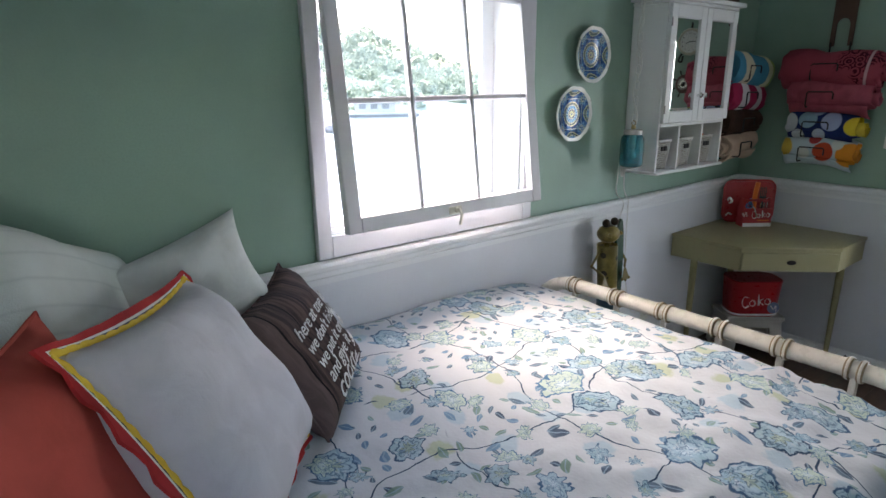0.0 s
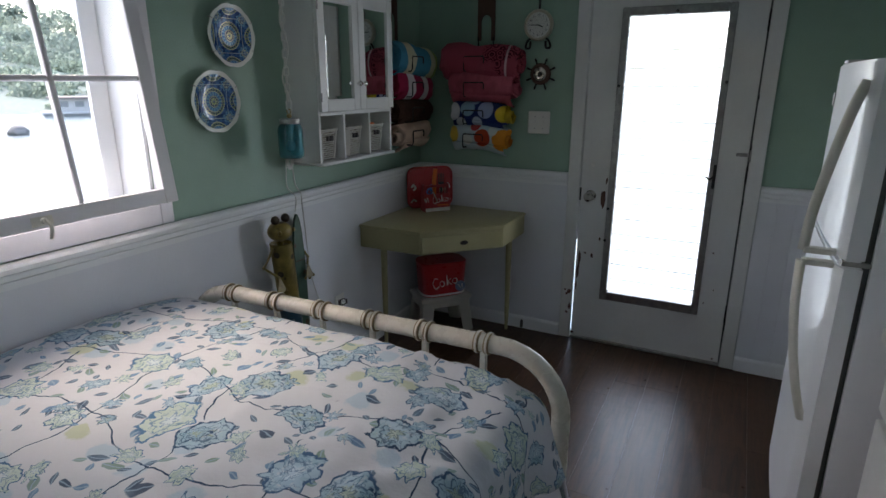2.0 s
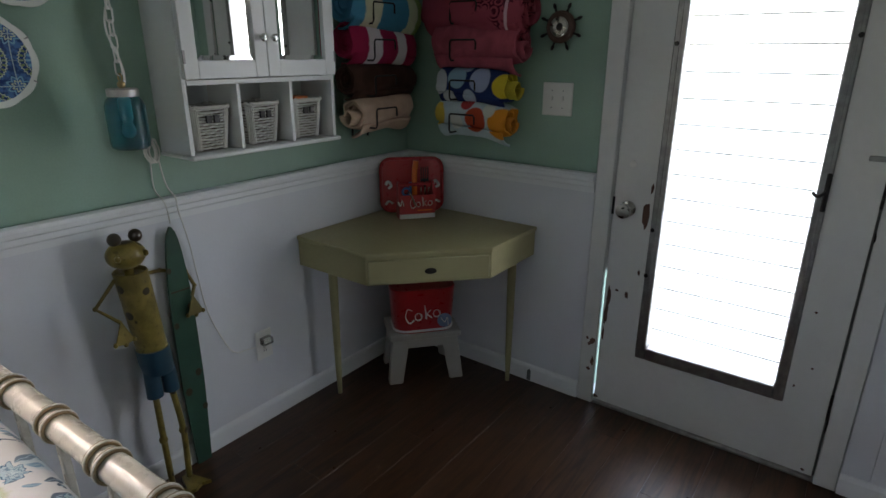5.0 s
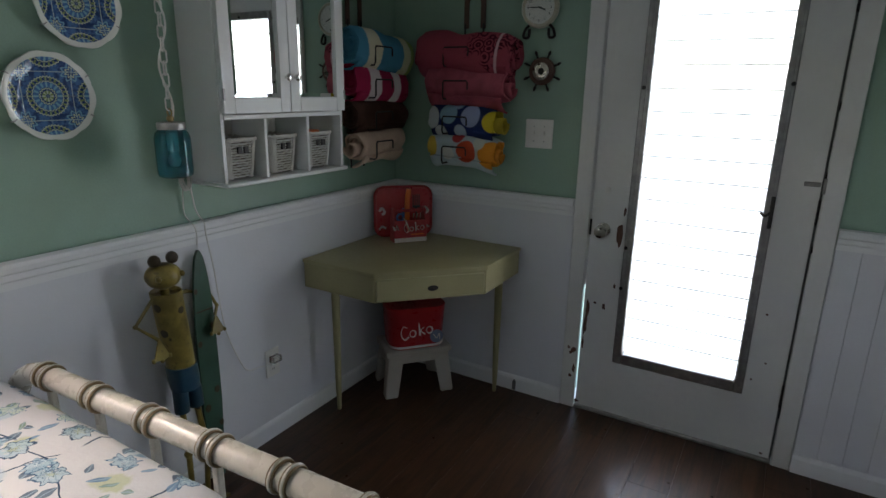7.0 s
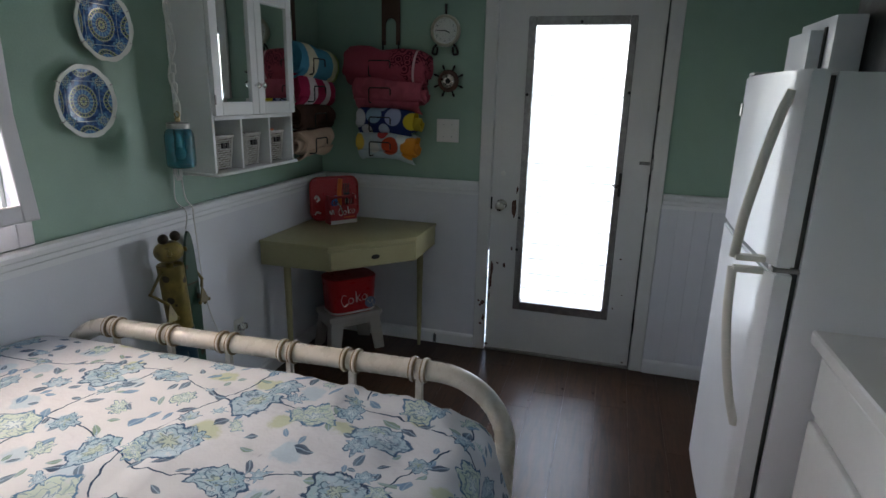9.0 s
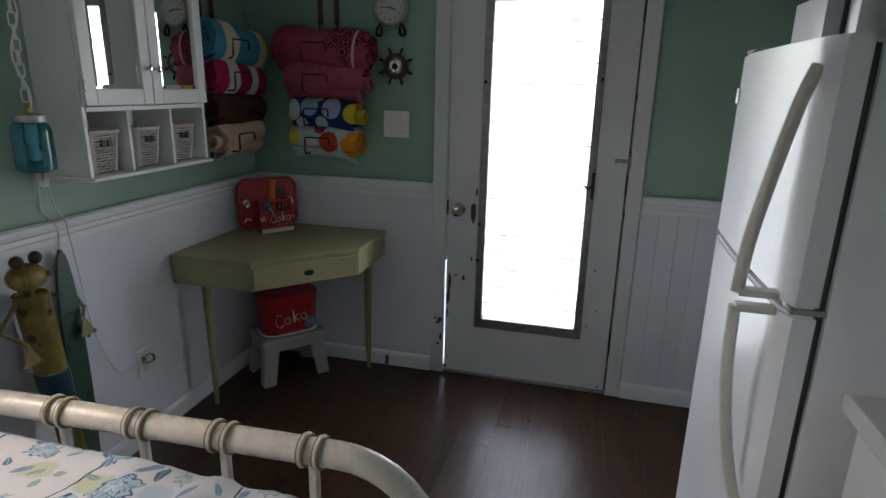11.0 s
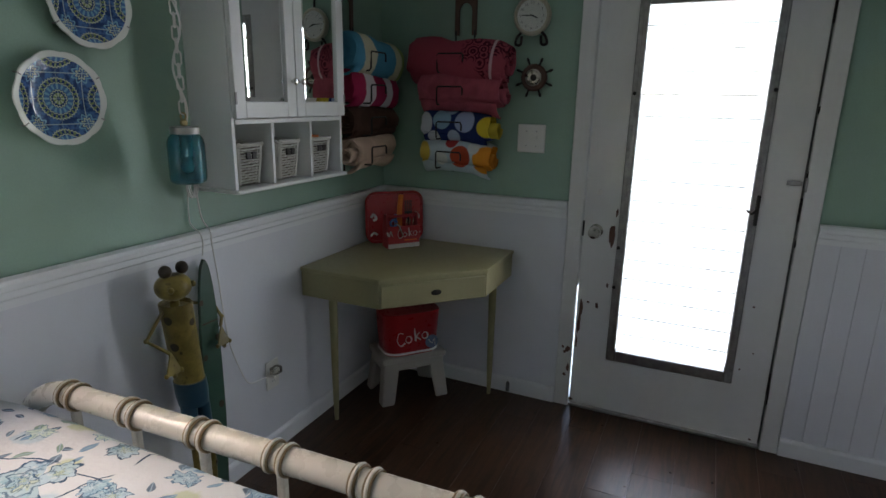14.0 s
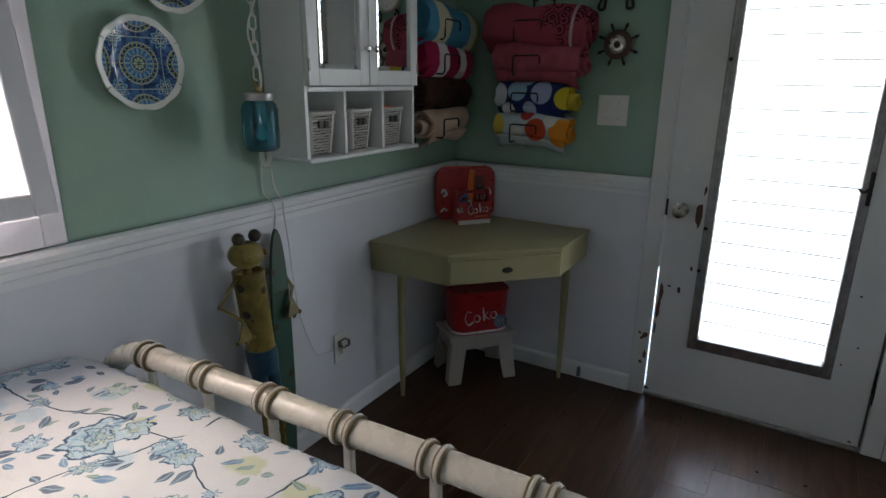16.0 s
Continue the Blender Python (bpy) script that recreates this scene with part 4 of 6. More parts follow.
def pillow(name, at, w, h, t, material, label, category="pillow", flange=0.0, trim=None, crease=1.0, braid=None):
    """A stuffed cover, w by h in its own x and z, thick along y; its face looks to +y."""
    n = 20
    ob = thing(name, label, category, at)
    bm = bmesh.new()
    uvl = bm.loops.layers.uv.new("UVMap")
    sheets = []
    for s in (1, -1):
        g = {}
        for i in range(n + 1):
            for j in range(n + 1):
                a, b = 2 * i / n - 1, 2 * j / n - 1
                puff = max(0.0, (1 - a ** 4) * (1 - b ** 4)) ** 0.6
                pull = 1 - 0.11 * (1 - abs(a) ** 2) * abs(b) ** 3
                pull2 = 1 - 0.11 * (1 - abs(b) ** 2) * abs(a) ** 3
                wr = 0.012 * crease * noise.noise(Vector((a * 2.4, b * 2.4, s * 2 + w * 9))) + 0.006 * crease * math.sin(9 * (a - b)) * (a * b)
                y = s * (t / 2 * puff + 0.003) + wr * min(1.0, puff * 1.5)
                if s < 0 and (i in (0, n) or j in (0, n)):
                    g[i, j] = sheets[0][i, j]
                else:
                    g[i, j] = bm.verts.new((a * w / 2 * pull2, y if 0 < i < n and 0 < j < n else 0.0, b * h / 2 * pull))
        sheets.append(g)
        for i in range(n):
            for j in range(n):
                q = [g[i, j], g[i + 1, j], g[i + 1, j + 1], g[i, j + 1]]
                f = bm.faces.new(q)
                for loop, (x, y) in zip(f.loops, ((i, j), (i + 1, j), (i + 1, j + 1), (i, j + 1))):
                    loop[uvl].uv = (x / n * w, y / n * h)
    bmesh.ops.recalc_face_normals(bm, faces=bm.faces[:])
    part("cover", bm, material, ob, smooth=60)
    edge = []
    for i in range(n + 1):
        edge.append(sheets_edge(i, 0, n, w, h))
    for j in range(1, n + 1):
        edge.append(sheets_edge(n, j, n, w, h))
    for i in range(n - 1, -1, -1):
        edge.append(sheets_edge(i, n, n, w, h))
    for j in range(n - 1, 0, -1):
        edge.append(sheets_edge(0, j, n, w, h))
    if trim:
        for name2, off, wide, col, lab in trim:
            band = bmesh.new()
            inner, outer = [], []
            for k, p in enumerate(edge):
                d = Vector((p.x, 0, p.z)).normalized()
                wav = 0.35 * wide * math.sin(k * 1.9)
                inner.append(p + d * off)
                outer.append(p + d * (off + wide) + Vector((0, wav, 0)))
            rings = [[band.verts.new(q + Vector((0, dy, 0))) for q in src] for src, dy in ((inner, 0.003), (outer, 0.003), (outer, -0.003), (inner, -0.003))]
            m = len(edge)
            for a in range(4):
                for k in range(m):
                    band.faces.new((rings[a][k], rings[a][(k + 1) % m], rings[(a + 1) % 4][(k + 1) % m], rings[(a + 1) % 4][k]))
            bmesh.ops.recalc_face_normals(band, faces=band.faces[:])
            part(name2, band, col, ob, lab, smooth=60)
        if braid:
            ring = spline(edge + edge[:1], 4)[:-1]
            ring = [p + Vector((p.x, 0, p.z)).normalized() * 0.003 for p in ring]
            part("yellow_braid", tube(bmesh.new(), ring, 0.0062, 8, closed=True, taper=lambda t: 0.72 + 0.5 * abs(math.sin(t * math.pi * 58))), braid, ob, "knotted yellow braid")
    elif flange:
        part("piping", tube(bmesh.new(), edge, flange, 6, closed=True), material, ob)
    return ob


def sheets_edge(i, j, n, w, h):
    a, b = 2 * i / n - 1, 2 * j / n - 1
    return Vector((a * w / 2 * (1 - 0.11 * (1 - abs(b) ** 2) * abs(a) ** 3), 0, b * h / 2 * (1 - 0.11 * (1 - abs(a) ** 2) * abs(b) ** 3)))


def facing(corner, across, up):
    """Pose of a cushion from a bottom corner, the way along its foot and its way up."""
    a, u = Vector(across), Vector(up)
    m = turn(Vector(corner) + (a + u) / 2, a, u)
    return m


TRIM_RED = cloth("trim_red", (0.40, 0.03, 0.03), 0.2)
TRIM_YELLOW = cloth("trim_yellow", (0.70, 0.47, 0.06), 0.1)
TRIM_WHITE = cloth("trim_white", (0.7, 0.68, 0.62), 0.1)
STRIPE_LINEN = striped_cloth("pale_ribbed_linen", (0.60, 0.63, 0.60), [(-0.3 + k * 0.05, -0.296 + k * 0.05, (0.47, 0.50, 0.48)) for k in range(13)], axis=2, fuzzy=0.004)
pillow("bed_pillow", turn((0.36, -3.49, 1.02), (-0.8, 0.50, -0.42), (-0.15, -0.3, 1)), 0.62, 0.52, 0.20, STRIPE_LINEN, "pale ribbed bed pillow leaning on the headboard")
pillow("bed_pillow", turn((0.245, -3.27, 1.045), (-0.05, 1, 0.3), (-0.3, -0.2, 1)), 0.44, 0.27, 0.14, LINEN, "plain pale grey-white bed pillow standing by the wall")
pillow("red_cushion", turn((0.86, -3.60, 0.970), (-0.87, 0.5, 0.0), (0, -0.35, 1)), 0.48, 0.48, 0.16, RED_CLOTH, "plain brick red cotton cushion leaning on the pillows", "cushion", 0.004)
pillow("trimmed_cushion", facing((0.950, -3.364, 0.812), (-0.415, 0.274, -0.058), (-0.17, -0.182, 0.385)), 0.475, 0.435, 0.19, CUSHION_GREY, "white cushion edged with red, yellow and white trim", "cushion",
       trim=[("dark_trim", 0.0075, 0.003, BLACK_PLASTIC, "thin dark braid"), ("white_trim", 0.0105, 0.0045, TRIM_WHITE, "white braid"), ("red_trim", 0.015, 0.015, TRIM_RED, "red ruffled braid")], braid=TRIM_YELLOW)
brown = pillow("lettered_cushion", facing((0.240, -2.80, 0.760), (0.30, -0.24, -0.015), (-0.06, -0.19, 0.275)), 0.395, 0.365, 0.14, plank_print(), "dark board-print cushion with white lettering", "cushion", 0.004)


def words(text, x, y, z, size, parent, material, name="lettering", rot=(90, 0, 180), align="LEFT", lift=0.0006, slant=0.25):
    cu = bpy.data.curves.new(name, "FONT")
    cu.body, cu.size, cu.extrude, cu.shear, cu.align_x = text, size, lift, slant, align
    tmp = bpy.data.objects.new(name, cu)
    scene.collection.objects.link(tmp)
    me = bpy.data.meshes.new_from_object(tmp.evaluated_get(bpy.context.evaluated_depsgraph_get()))
    bpy.data.objects.remove(tmp)
    me.materials.clear()
    me.materials.append(material)
    ob = new(name, me)
    ob.parent, ob.matrix_basis = parent, pose(x, y, z, *rot)
    return ob


def drape(ob, cushion_t, w, h, off=0.004):
    """Lay flat lettering on a cushion's swelling face."""
    m = ob.matrix_basis.copy()
    for v in ob.data.vertices:
        p = m @ v.co
        a, b = max(-1, min(1, 2 * p.x / w)), max(-1, min(1, 2 * p.z / h))
        puff = max(0.0, (1 - a ** 4) * (1 - b ** 4)) ** 0.6
        p.y = cushion_t / 2 * puff + 0.003 + off + (p.y - 0.0)
        v.co = p
    ob.matrix_basis = Matrix.Identity(4)


LETTER = cloth("letter_print", (0.68, 0.66, 0.64), 0.08)
for text, z, size in (("here at the lake", 0.045, 0.048), ("we don't hide crazy", 0.0, 0.043), ("we put it on the dock", -0.045, 0.045), ("and give it a", -0.09, 0.05), ("cocktail", -0.145, 0.075)):
    drape(words(text, 0.125, 0, z * 0.92, size, brown, LETTER), 0.14, 0.395, 0.365)

# ---- desk corner ----


def desk():
    d = thing("corner_desk", "olive painted wooden corner desk with one drawer", "desk")
    top = [(0.014, -0.014), (0.014, -0.705), (0.392, -0.705), (0.716, -0.362), (0.716, -0.014)]
    part("top", prism(bmesh.new(), top, 0.714, 0.731, "z", 0.004), DESK_PAINT, d)
    a, b = Vector((0.389, -0.699, 0)), Vector((0.708, -0.361, 0))
    part("left_apron", boxes(((0.016, -0.701, 0.606), (0.388, -0.683, 0.7135)), bevel=0.002), DESK_PAINT, d)
    part("right_apron", boxes(((0.692, -0.360, 0.606), (0.710, -0.016, 0.7135)), bevel=0.002), DESK_PAINT, d)
    part("back_apron", boxes(((0.016, -0.682, 0.606), (0.032, -0.016, 0.7135)), ((0.032, -0.030, 0.606), (0.691, -0.016, 0.7135))), DESK_PAINT, d)
    part("bottom", prism(bmesh.new(), [(0.033, -0.031), (0.033, -0.681), (0.385, -0.681), (0.690, -0.358), (0.690, -0.031)], 0.608, 0.616), DESK_PAINT, d)
    along = (b - a).normalized()
    span = (b - a).length
    m = turn(a, along, (0, 0, 1))
    fr = boxes(((0.0, 0.0, 0.606), (span, 0.016, 0.622)), ((0.0, 0.0, 0.696), (span, 0.016, 0.7135)), ((0.0, 0.0, 0.622), (0.004, 0.016, 0.696)), ((span - 0.004, 0.0, 0.622), (span, 0.016, 0.696)), bevel=0.001)
    part("front_frame", fr, DESK_PAINT, d).matrix_basis = m
    dr = part("drawer", boxes(((0.006, -0.007, 0.612), (span - 0.006, 0.10, 0.703)), bevel=0.003), DESK_PAINT, d)
    dr.matrix_basis = m
    k = part("drawer_knob", lathe(bmesh.new(), [(0.006, -0.007), (0.006, -0.016), (0.017, -0.018), (0.020, -0.023), (0.014, -0.028), (0.002, -0.029)], (0, 0, 0), "y", 16), DARK_METAL, dr, "small dark brass oval knob")
    k.matrix_basis = Matrix.Translation((span / 2, 0, 0.660)) @ Matrix.Diagonal((1.15, 1, 0.6, 1))
    for x, y in ((0.108, -0.612), (0.642, -0.080), (0.06, -0.06)):
        part("leg", lathe(bmesh.new(), [(0.009, 0.0), (0.0135, 0.12), (0.0185, 0.50), (0.0185, 0.608)], (x, y, 0), "z", 14), DESK_PAINT, d)


desk()


def stool():
    m = turn((0.262, -0.230, 0), (0.65, 0.76, 0), (0, 0, 1))
    s = thing("step_stool", "beige moulded plastic step stool under the desk", "stool", m)
    part("top", boxes(((-0.162, -0.108, 0.205), (0.162, 0.108, 0.235)), bevel=0.012, seg=3), STOOL_PLASTIC, s)
    sk = boxes(((-0.150, -0.102, 0.165), (0.150, -0.088, 0.206)), ((-0.150, 0.088, 0.165), (0.150, 0.102, 0.206)), ((-0.152, -0.087, 0.165), (-0.138, 0.087, 0.206)), ((0.138, -0.087, 0.165), (0.152, 0.087, 0.206)), bevel=0.003)
    part("skirt", sk, STOOL_PLASTIC, s)
    for sx in (-1, 1):
        for sy in (-1, 1):
            bm = bmesh.new()
            lo = [(sx * (0.170 - dx), sy * (0.122 - dy)) for dx, dy in ((0, 0), (0.062, 0), (0.062, 0.014), (0.014, 0.055), (0, 0.055))]
            hi = [(sx * (0.150 - dx), sy * (0.102 - dy)) for dx, dy in ((0, 0), (0.075, 0), (0.075, 0.012), (0.012, 0.06), (0, 0.06))]
            a = [bm.verts.new((x, y, 0)) for x, y in lo]
            c = [bm.verts.new((x, y, 0.19)) for x, y in hi]
            for k in range(5):
                bm.faces.new((a[k], a[(k + 1) % 5], c[(k + 1) % 5], c[k]))
            bm.faces.new(a), bm.faces.new(c)
            bmesh.ops.recalc_face_normals(bm, faces=bm.faces[:])
            bmesh.ops.bevel(bm, geom=bm.edges[:], offset=0.004, segments=2, affect="EDGES")
            part("leg", bm, STOOL_PLASTIC, s)


stool()


def rounded(w, h, r, n=6, cx=0.0, cy=0.0):
    pts = []
    for sx, sy, a0 in ((1, 1, 0), (-1, 1, 90), (-1, -1, 180), (1, -1, 270)):
        for k in range(n + 1):
            a = radians(a0 + 90 * k / n)
            pts.append((cx + sx * (w / 2 - r) + r * math.cos(a), cy + sy * (h / 2 - r) + r * math.sin(a)))
    return pts


def swash(bm, pts, r, y, n=6):
    """A brush stroke lying on a face that looks to -y."""
    tube(bm, [(x, y, z) for x, z in [(p.x, p.y) for p in spline([(a, b, 0) for a, b in pts], n)]], r, 6, flat=0.3)


def script_mark(s, y):
    """An unlettered script-like flourish of white strokes, width about 1 before scaling by s."""
    bm = bmesh.new()
    swash(bm, [(-0.30 * s, 0.16 * s), (-0.42 * s, 0.20 * s), (-0.50 * s, 0.0), (-0.42 * s, -0.18 * s), (-0.28 * s, -0.12 * s)], 0.040 * s, y)
    for x in (-0.16, 0.34):
        ring = [(x * s + 0.09 * s * math.cos(a), -0.05 * s + 0.10 * s * math.sin(a)) for a in [2 * math.pi * k / 12 for k in range(12)]]
        tube(bm, [(a, y, b) for a, b in ring], 0.028 * s, 6, closed=True, flat=0.3)
    swash(bm, [(0.04 * s, 0.24 * s), (0.05 * s, 0.0), (0.04 * s, -0.15 * s)], 0.032 * s, y)
    swash(bm, [(0.20 * s, 0.08 * s), (0.09 * s, -0.02 * s), (0.20 * s, -0.15 * s)], 0.028 * s, y)
    return bm


def cooler():
    m = turn((0.270, -0.240, 0.2355), (0.65, 0.76, 0), (0, 0, 1))
    c = thing("red_bucket", "red tin picnic bucket with white script on the stool", "bucket", m)
    bm = bmesh.new()
    rows = []
    for z, g in ((0.0, 0.93), (0.006, 0.955), (0.20, 1.05), (0.205, 1.06), (0.21, 1.03)):
        rows.append([bm.verts.new((x * g, y * g, z)) for x, y in rounded(0.275, 0.185, 0.06)])
    k = len(rows[0])
    for a, b in zip(rows, rows[1:]):
        for i in range(k):
            bm.faces.new((a[i], a[(i + 1) % k], b[(i + 1) % k], b[i]))
    bm.faces.new(rows[0]), bm.faces.new(rows[-1])
    bmesh.ops.recalc_face_normals(bm, faces=bm.faces[:])
    part("body", bm, RED_TIN, c)
    st = bmesh.new()
    pts = [Vector((x * 0.965, y * 0.965, 0.012)) for x, y in rounded(0.275, 0.185, 0.06)]
    tube(st, pts, 0.006, 6, closed=True)
    part("white_stripe", st, SIGN_WHITE, c)
    part("script", script_mark(0.165, 0), SIGN_WHITE, c, "white brand-like script strokes").matrix_basis = pose(-0.005, -0.0945, 0.095, -4, -7, 0)
    part("badge", lathe(bmesh.new(), [(0.033, -0.0930), (0.033, -0.0945), (0.030, -0.0950)], (0, 0, 0), "y", 20), SIGN_BLUE, c, "round blue and white badge").matrix_basis = pose(0.088, -0.001, 0.052, -3, 0, 0)
    bb = bmesh.new()
    swash(bb, [(-0.018, 0.018), (0.0, -0.004), (0.012, 0.018), (0.016, -0.018)], 0.005, 0)
    part("badge_mark", bb, SIGN_WHITE, c).matrix_basis = pose(0.088, -0.0955, 0.052)


cooler()


def tray():
    m = turn((0.152, -0.152, 0.7390), (0.70, 0.714, 0), (-0.03, 0.03, 1))
    t = thing("red_tray", "red tin serving tray leaning in the corner", "tray", m)
    bm = prism(bmesh.new(), rounded(0.275, 0.235, 0.045, cy=0.118), 0.0, 0.004, "y")
    part("plate", bm, RED_TIN, t)
    rim = [Vector((x, 0.0, z)) for x, z in rounded(0.275, 0.235, 0.045, cy=0.118)]
    part("rim", tube(bmesh.new(), rim, 0.0075, 8, closed=True), RED_TIN, t)
    for u in (-0.105, 0.108):
        for pts in ([(u - 0.015, 0.03), (u, 0.045), (u + 0.018, 0.035)], [(u - 0.012, 0.12), (u, 0.135), (u + 0.012, 0.115), (u - 0.002, 0.105)]):
            bm = bmesh.new()
            swash(bm, pts, 0.0085, 0)
            part("print", bm, SIGN_WHITE, t, "white printed mark").matrix_basis = pose(0, -0.003, 0)


tray()


def carrier():
    m = turn((0.212, -0.200, 0.7315), (0.62, 0.785, 0), (0, 0, 1))
    c = thing("bottle_carrier", "red wooden bottle carrier holding cooking tools", "carrier", m)
    w, d = 0.080, 0.038
    part("front", boxes(((-w, -d, 0.0), (w, -d + 0.008, 0.105)), bevel=0.002), RED_CARD, c)
    part("back", boxes(((-w, d - 0.008, 0.0), (w, d, 0.105)), bevel=0.002), RED_CARD, c)
    for s in (-1, 1):
        part("side", prism(bmesh.new(), [(-d + 0.0085, 0.0), (d - 0.0085, 0.0), (d - 0.0085, 0.105), (0.014, 0.158), (-0.014, 0.158), (-d + 0.0085, 0.105)], s * w - 0.004 - s * 0.004, s * w + 0.004 - s * 0.004, "x"), RED_CARD, c)
    part("base", boxes(((-w + 0.009, -d + 0.0085, 0.0), (w - 0.009, d - 0.0085, 0.008))), RED_CARD, c)
    part("handle", lathe(bmesh.new(), [(0.007, -w + 0.009), (0.007, w - 0.009)], (0, 0, 0.145), "x", 10), RED_CARD, c)
    part("white_band", boxes(((-w + 0.001, -d - 0.002, 0.002), (w - 0.001, -d - 0.0002, 0.022))), SIGN_WHITE, c, "white printed band")
    part("script", script_mark(0.105, 0), SIGN_WHITE, c).matrix_basis = pose(0.020, -d - 0.0015, 0.070, 0, -4, 0)
    bm = bmesh.new()
    swash(bm, [(-0.085, 0.08), (-0.075, 0.06), (-0.068, 0.085), (-0.06, 0.06)], 0.006, 0)
    part("mark", bm, SIGN_WHITE, c).matrix_basis = pose(0, -d - 0.0015, 0)
    bars = boxes(((0.0, -d - 0.0012, 0.034), (0.065, -d - 0.0002, 0.040)))
    part("small_print", bars, ORANGE, c)
    up = m

    def tool(name, label, bm, mat):
        solid(name, bm, mat, label, "kitchen tool", at=up)

    sp = bmesh.new()
    tube(sp, [(-0.02, 0.02, 0.012), (-0.018, 0.022, 0.15)], 0.007, 8)
    tool("blue_brush", "blue plastic brush handle standing in the carrier", sp, BLUE_PLASTIC)
    sp = bmesh.new()
    tube(sp, spline([(0.0, 0.012, 0.010), (-0.002, 0.012, 0.17), (0.006, 0.012, 0.245)]), 0.013, 8, flat=0.7)
    tool("orange_scraper", "orange plastic handled tool standing in the carrier", sp, ORANGE)
    sp = bmesh.new()
    tube(sp, [(0.05, 0.016, 0.012), (0.045, 0.018, 0.16)], 0.005, 8)
    for k in range(4):
        tube(sp, [(0.030 + k * 0.010, 0.018, 0.16), (0.030 + k * 0.010, 0.020, 0.215)], 0.0028, 6)
    box(sp, (0.027, 0.015, 0.152), (0.064, 0.021, 0.163))
    tool("black_fork", "black plastic serving fork standing in the carrier", sp, BLACK_PLASTIC)
    sp = bmesh.new()
    tube(sp, spline([(-0.055, -0.01, 0.012), (-0.04, -0.02, 0.11), (-0.03, -0.045, 0.11), (-0.01, -0.049, 0.06)]), 0.004, 8)
    tool("metal_opener", "bent steel opener hanging over the carrier front", sp, CHROME)
    sp = bmesh.new()
    ring = [(-0.045 + 0.016 * math.cos(2 * math.pi * k / 16), -0.02, 0.118 + 0.016 * math.sin(2 * math.pi * k / 16)) for k in range(16)]
    tube(sp, ring, 0.005, 6, closed=True)
    tube(sp, [(-0.045, -0.02, 0.102), (-0.045, -0.02, 0.01)], 0.004, 6)
    tool("blue_scissors", "blue handled scissors standing in the carrier", sp, BLUE_PLASTIC)
    sp = bmesh.new()
    for k in range(3):
        tube(sp, [(0.02 + k * 0.012, -0.01, 0.012), (0.02 + k * 0.018, -0.02, 0.135)], 0.004, 6)
    tool("steel_skewers", "bundle of steel skewers standing in the carrier", sp, CHROME)


carrier()

# ---- wall cabinet and lamp ----


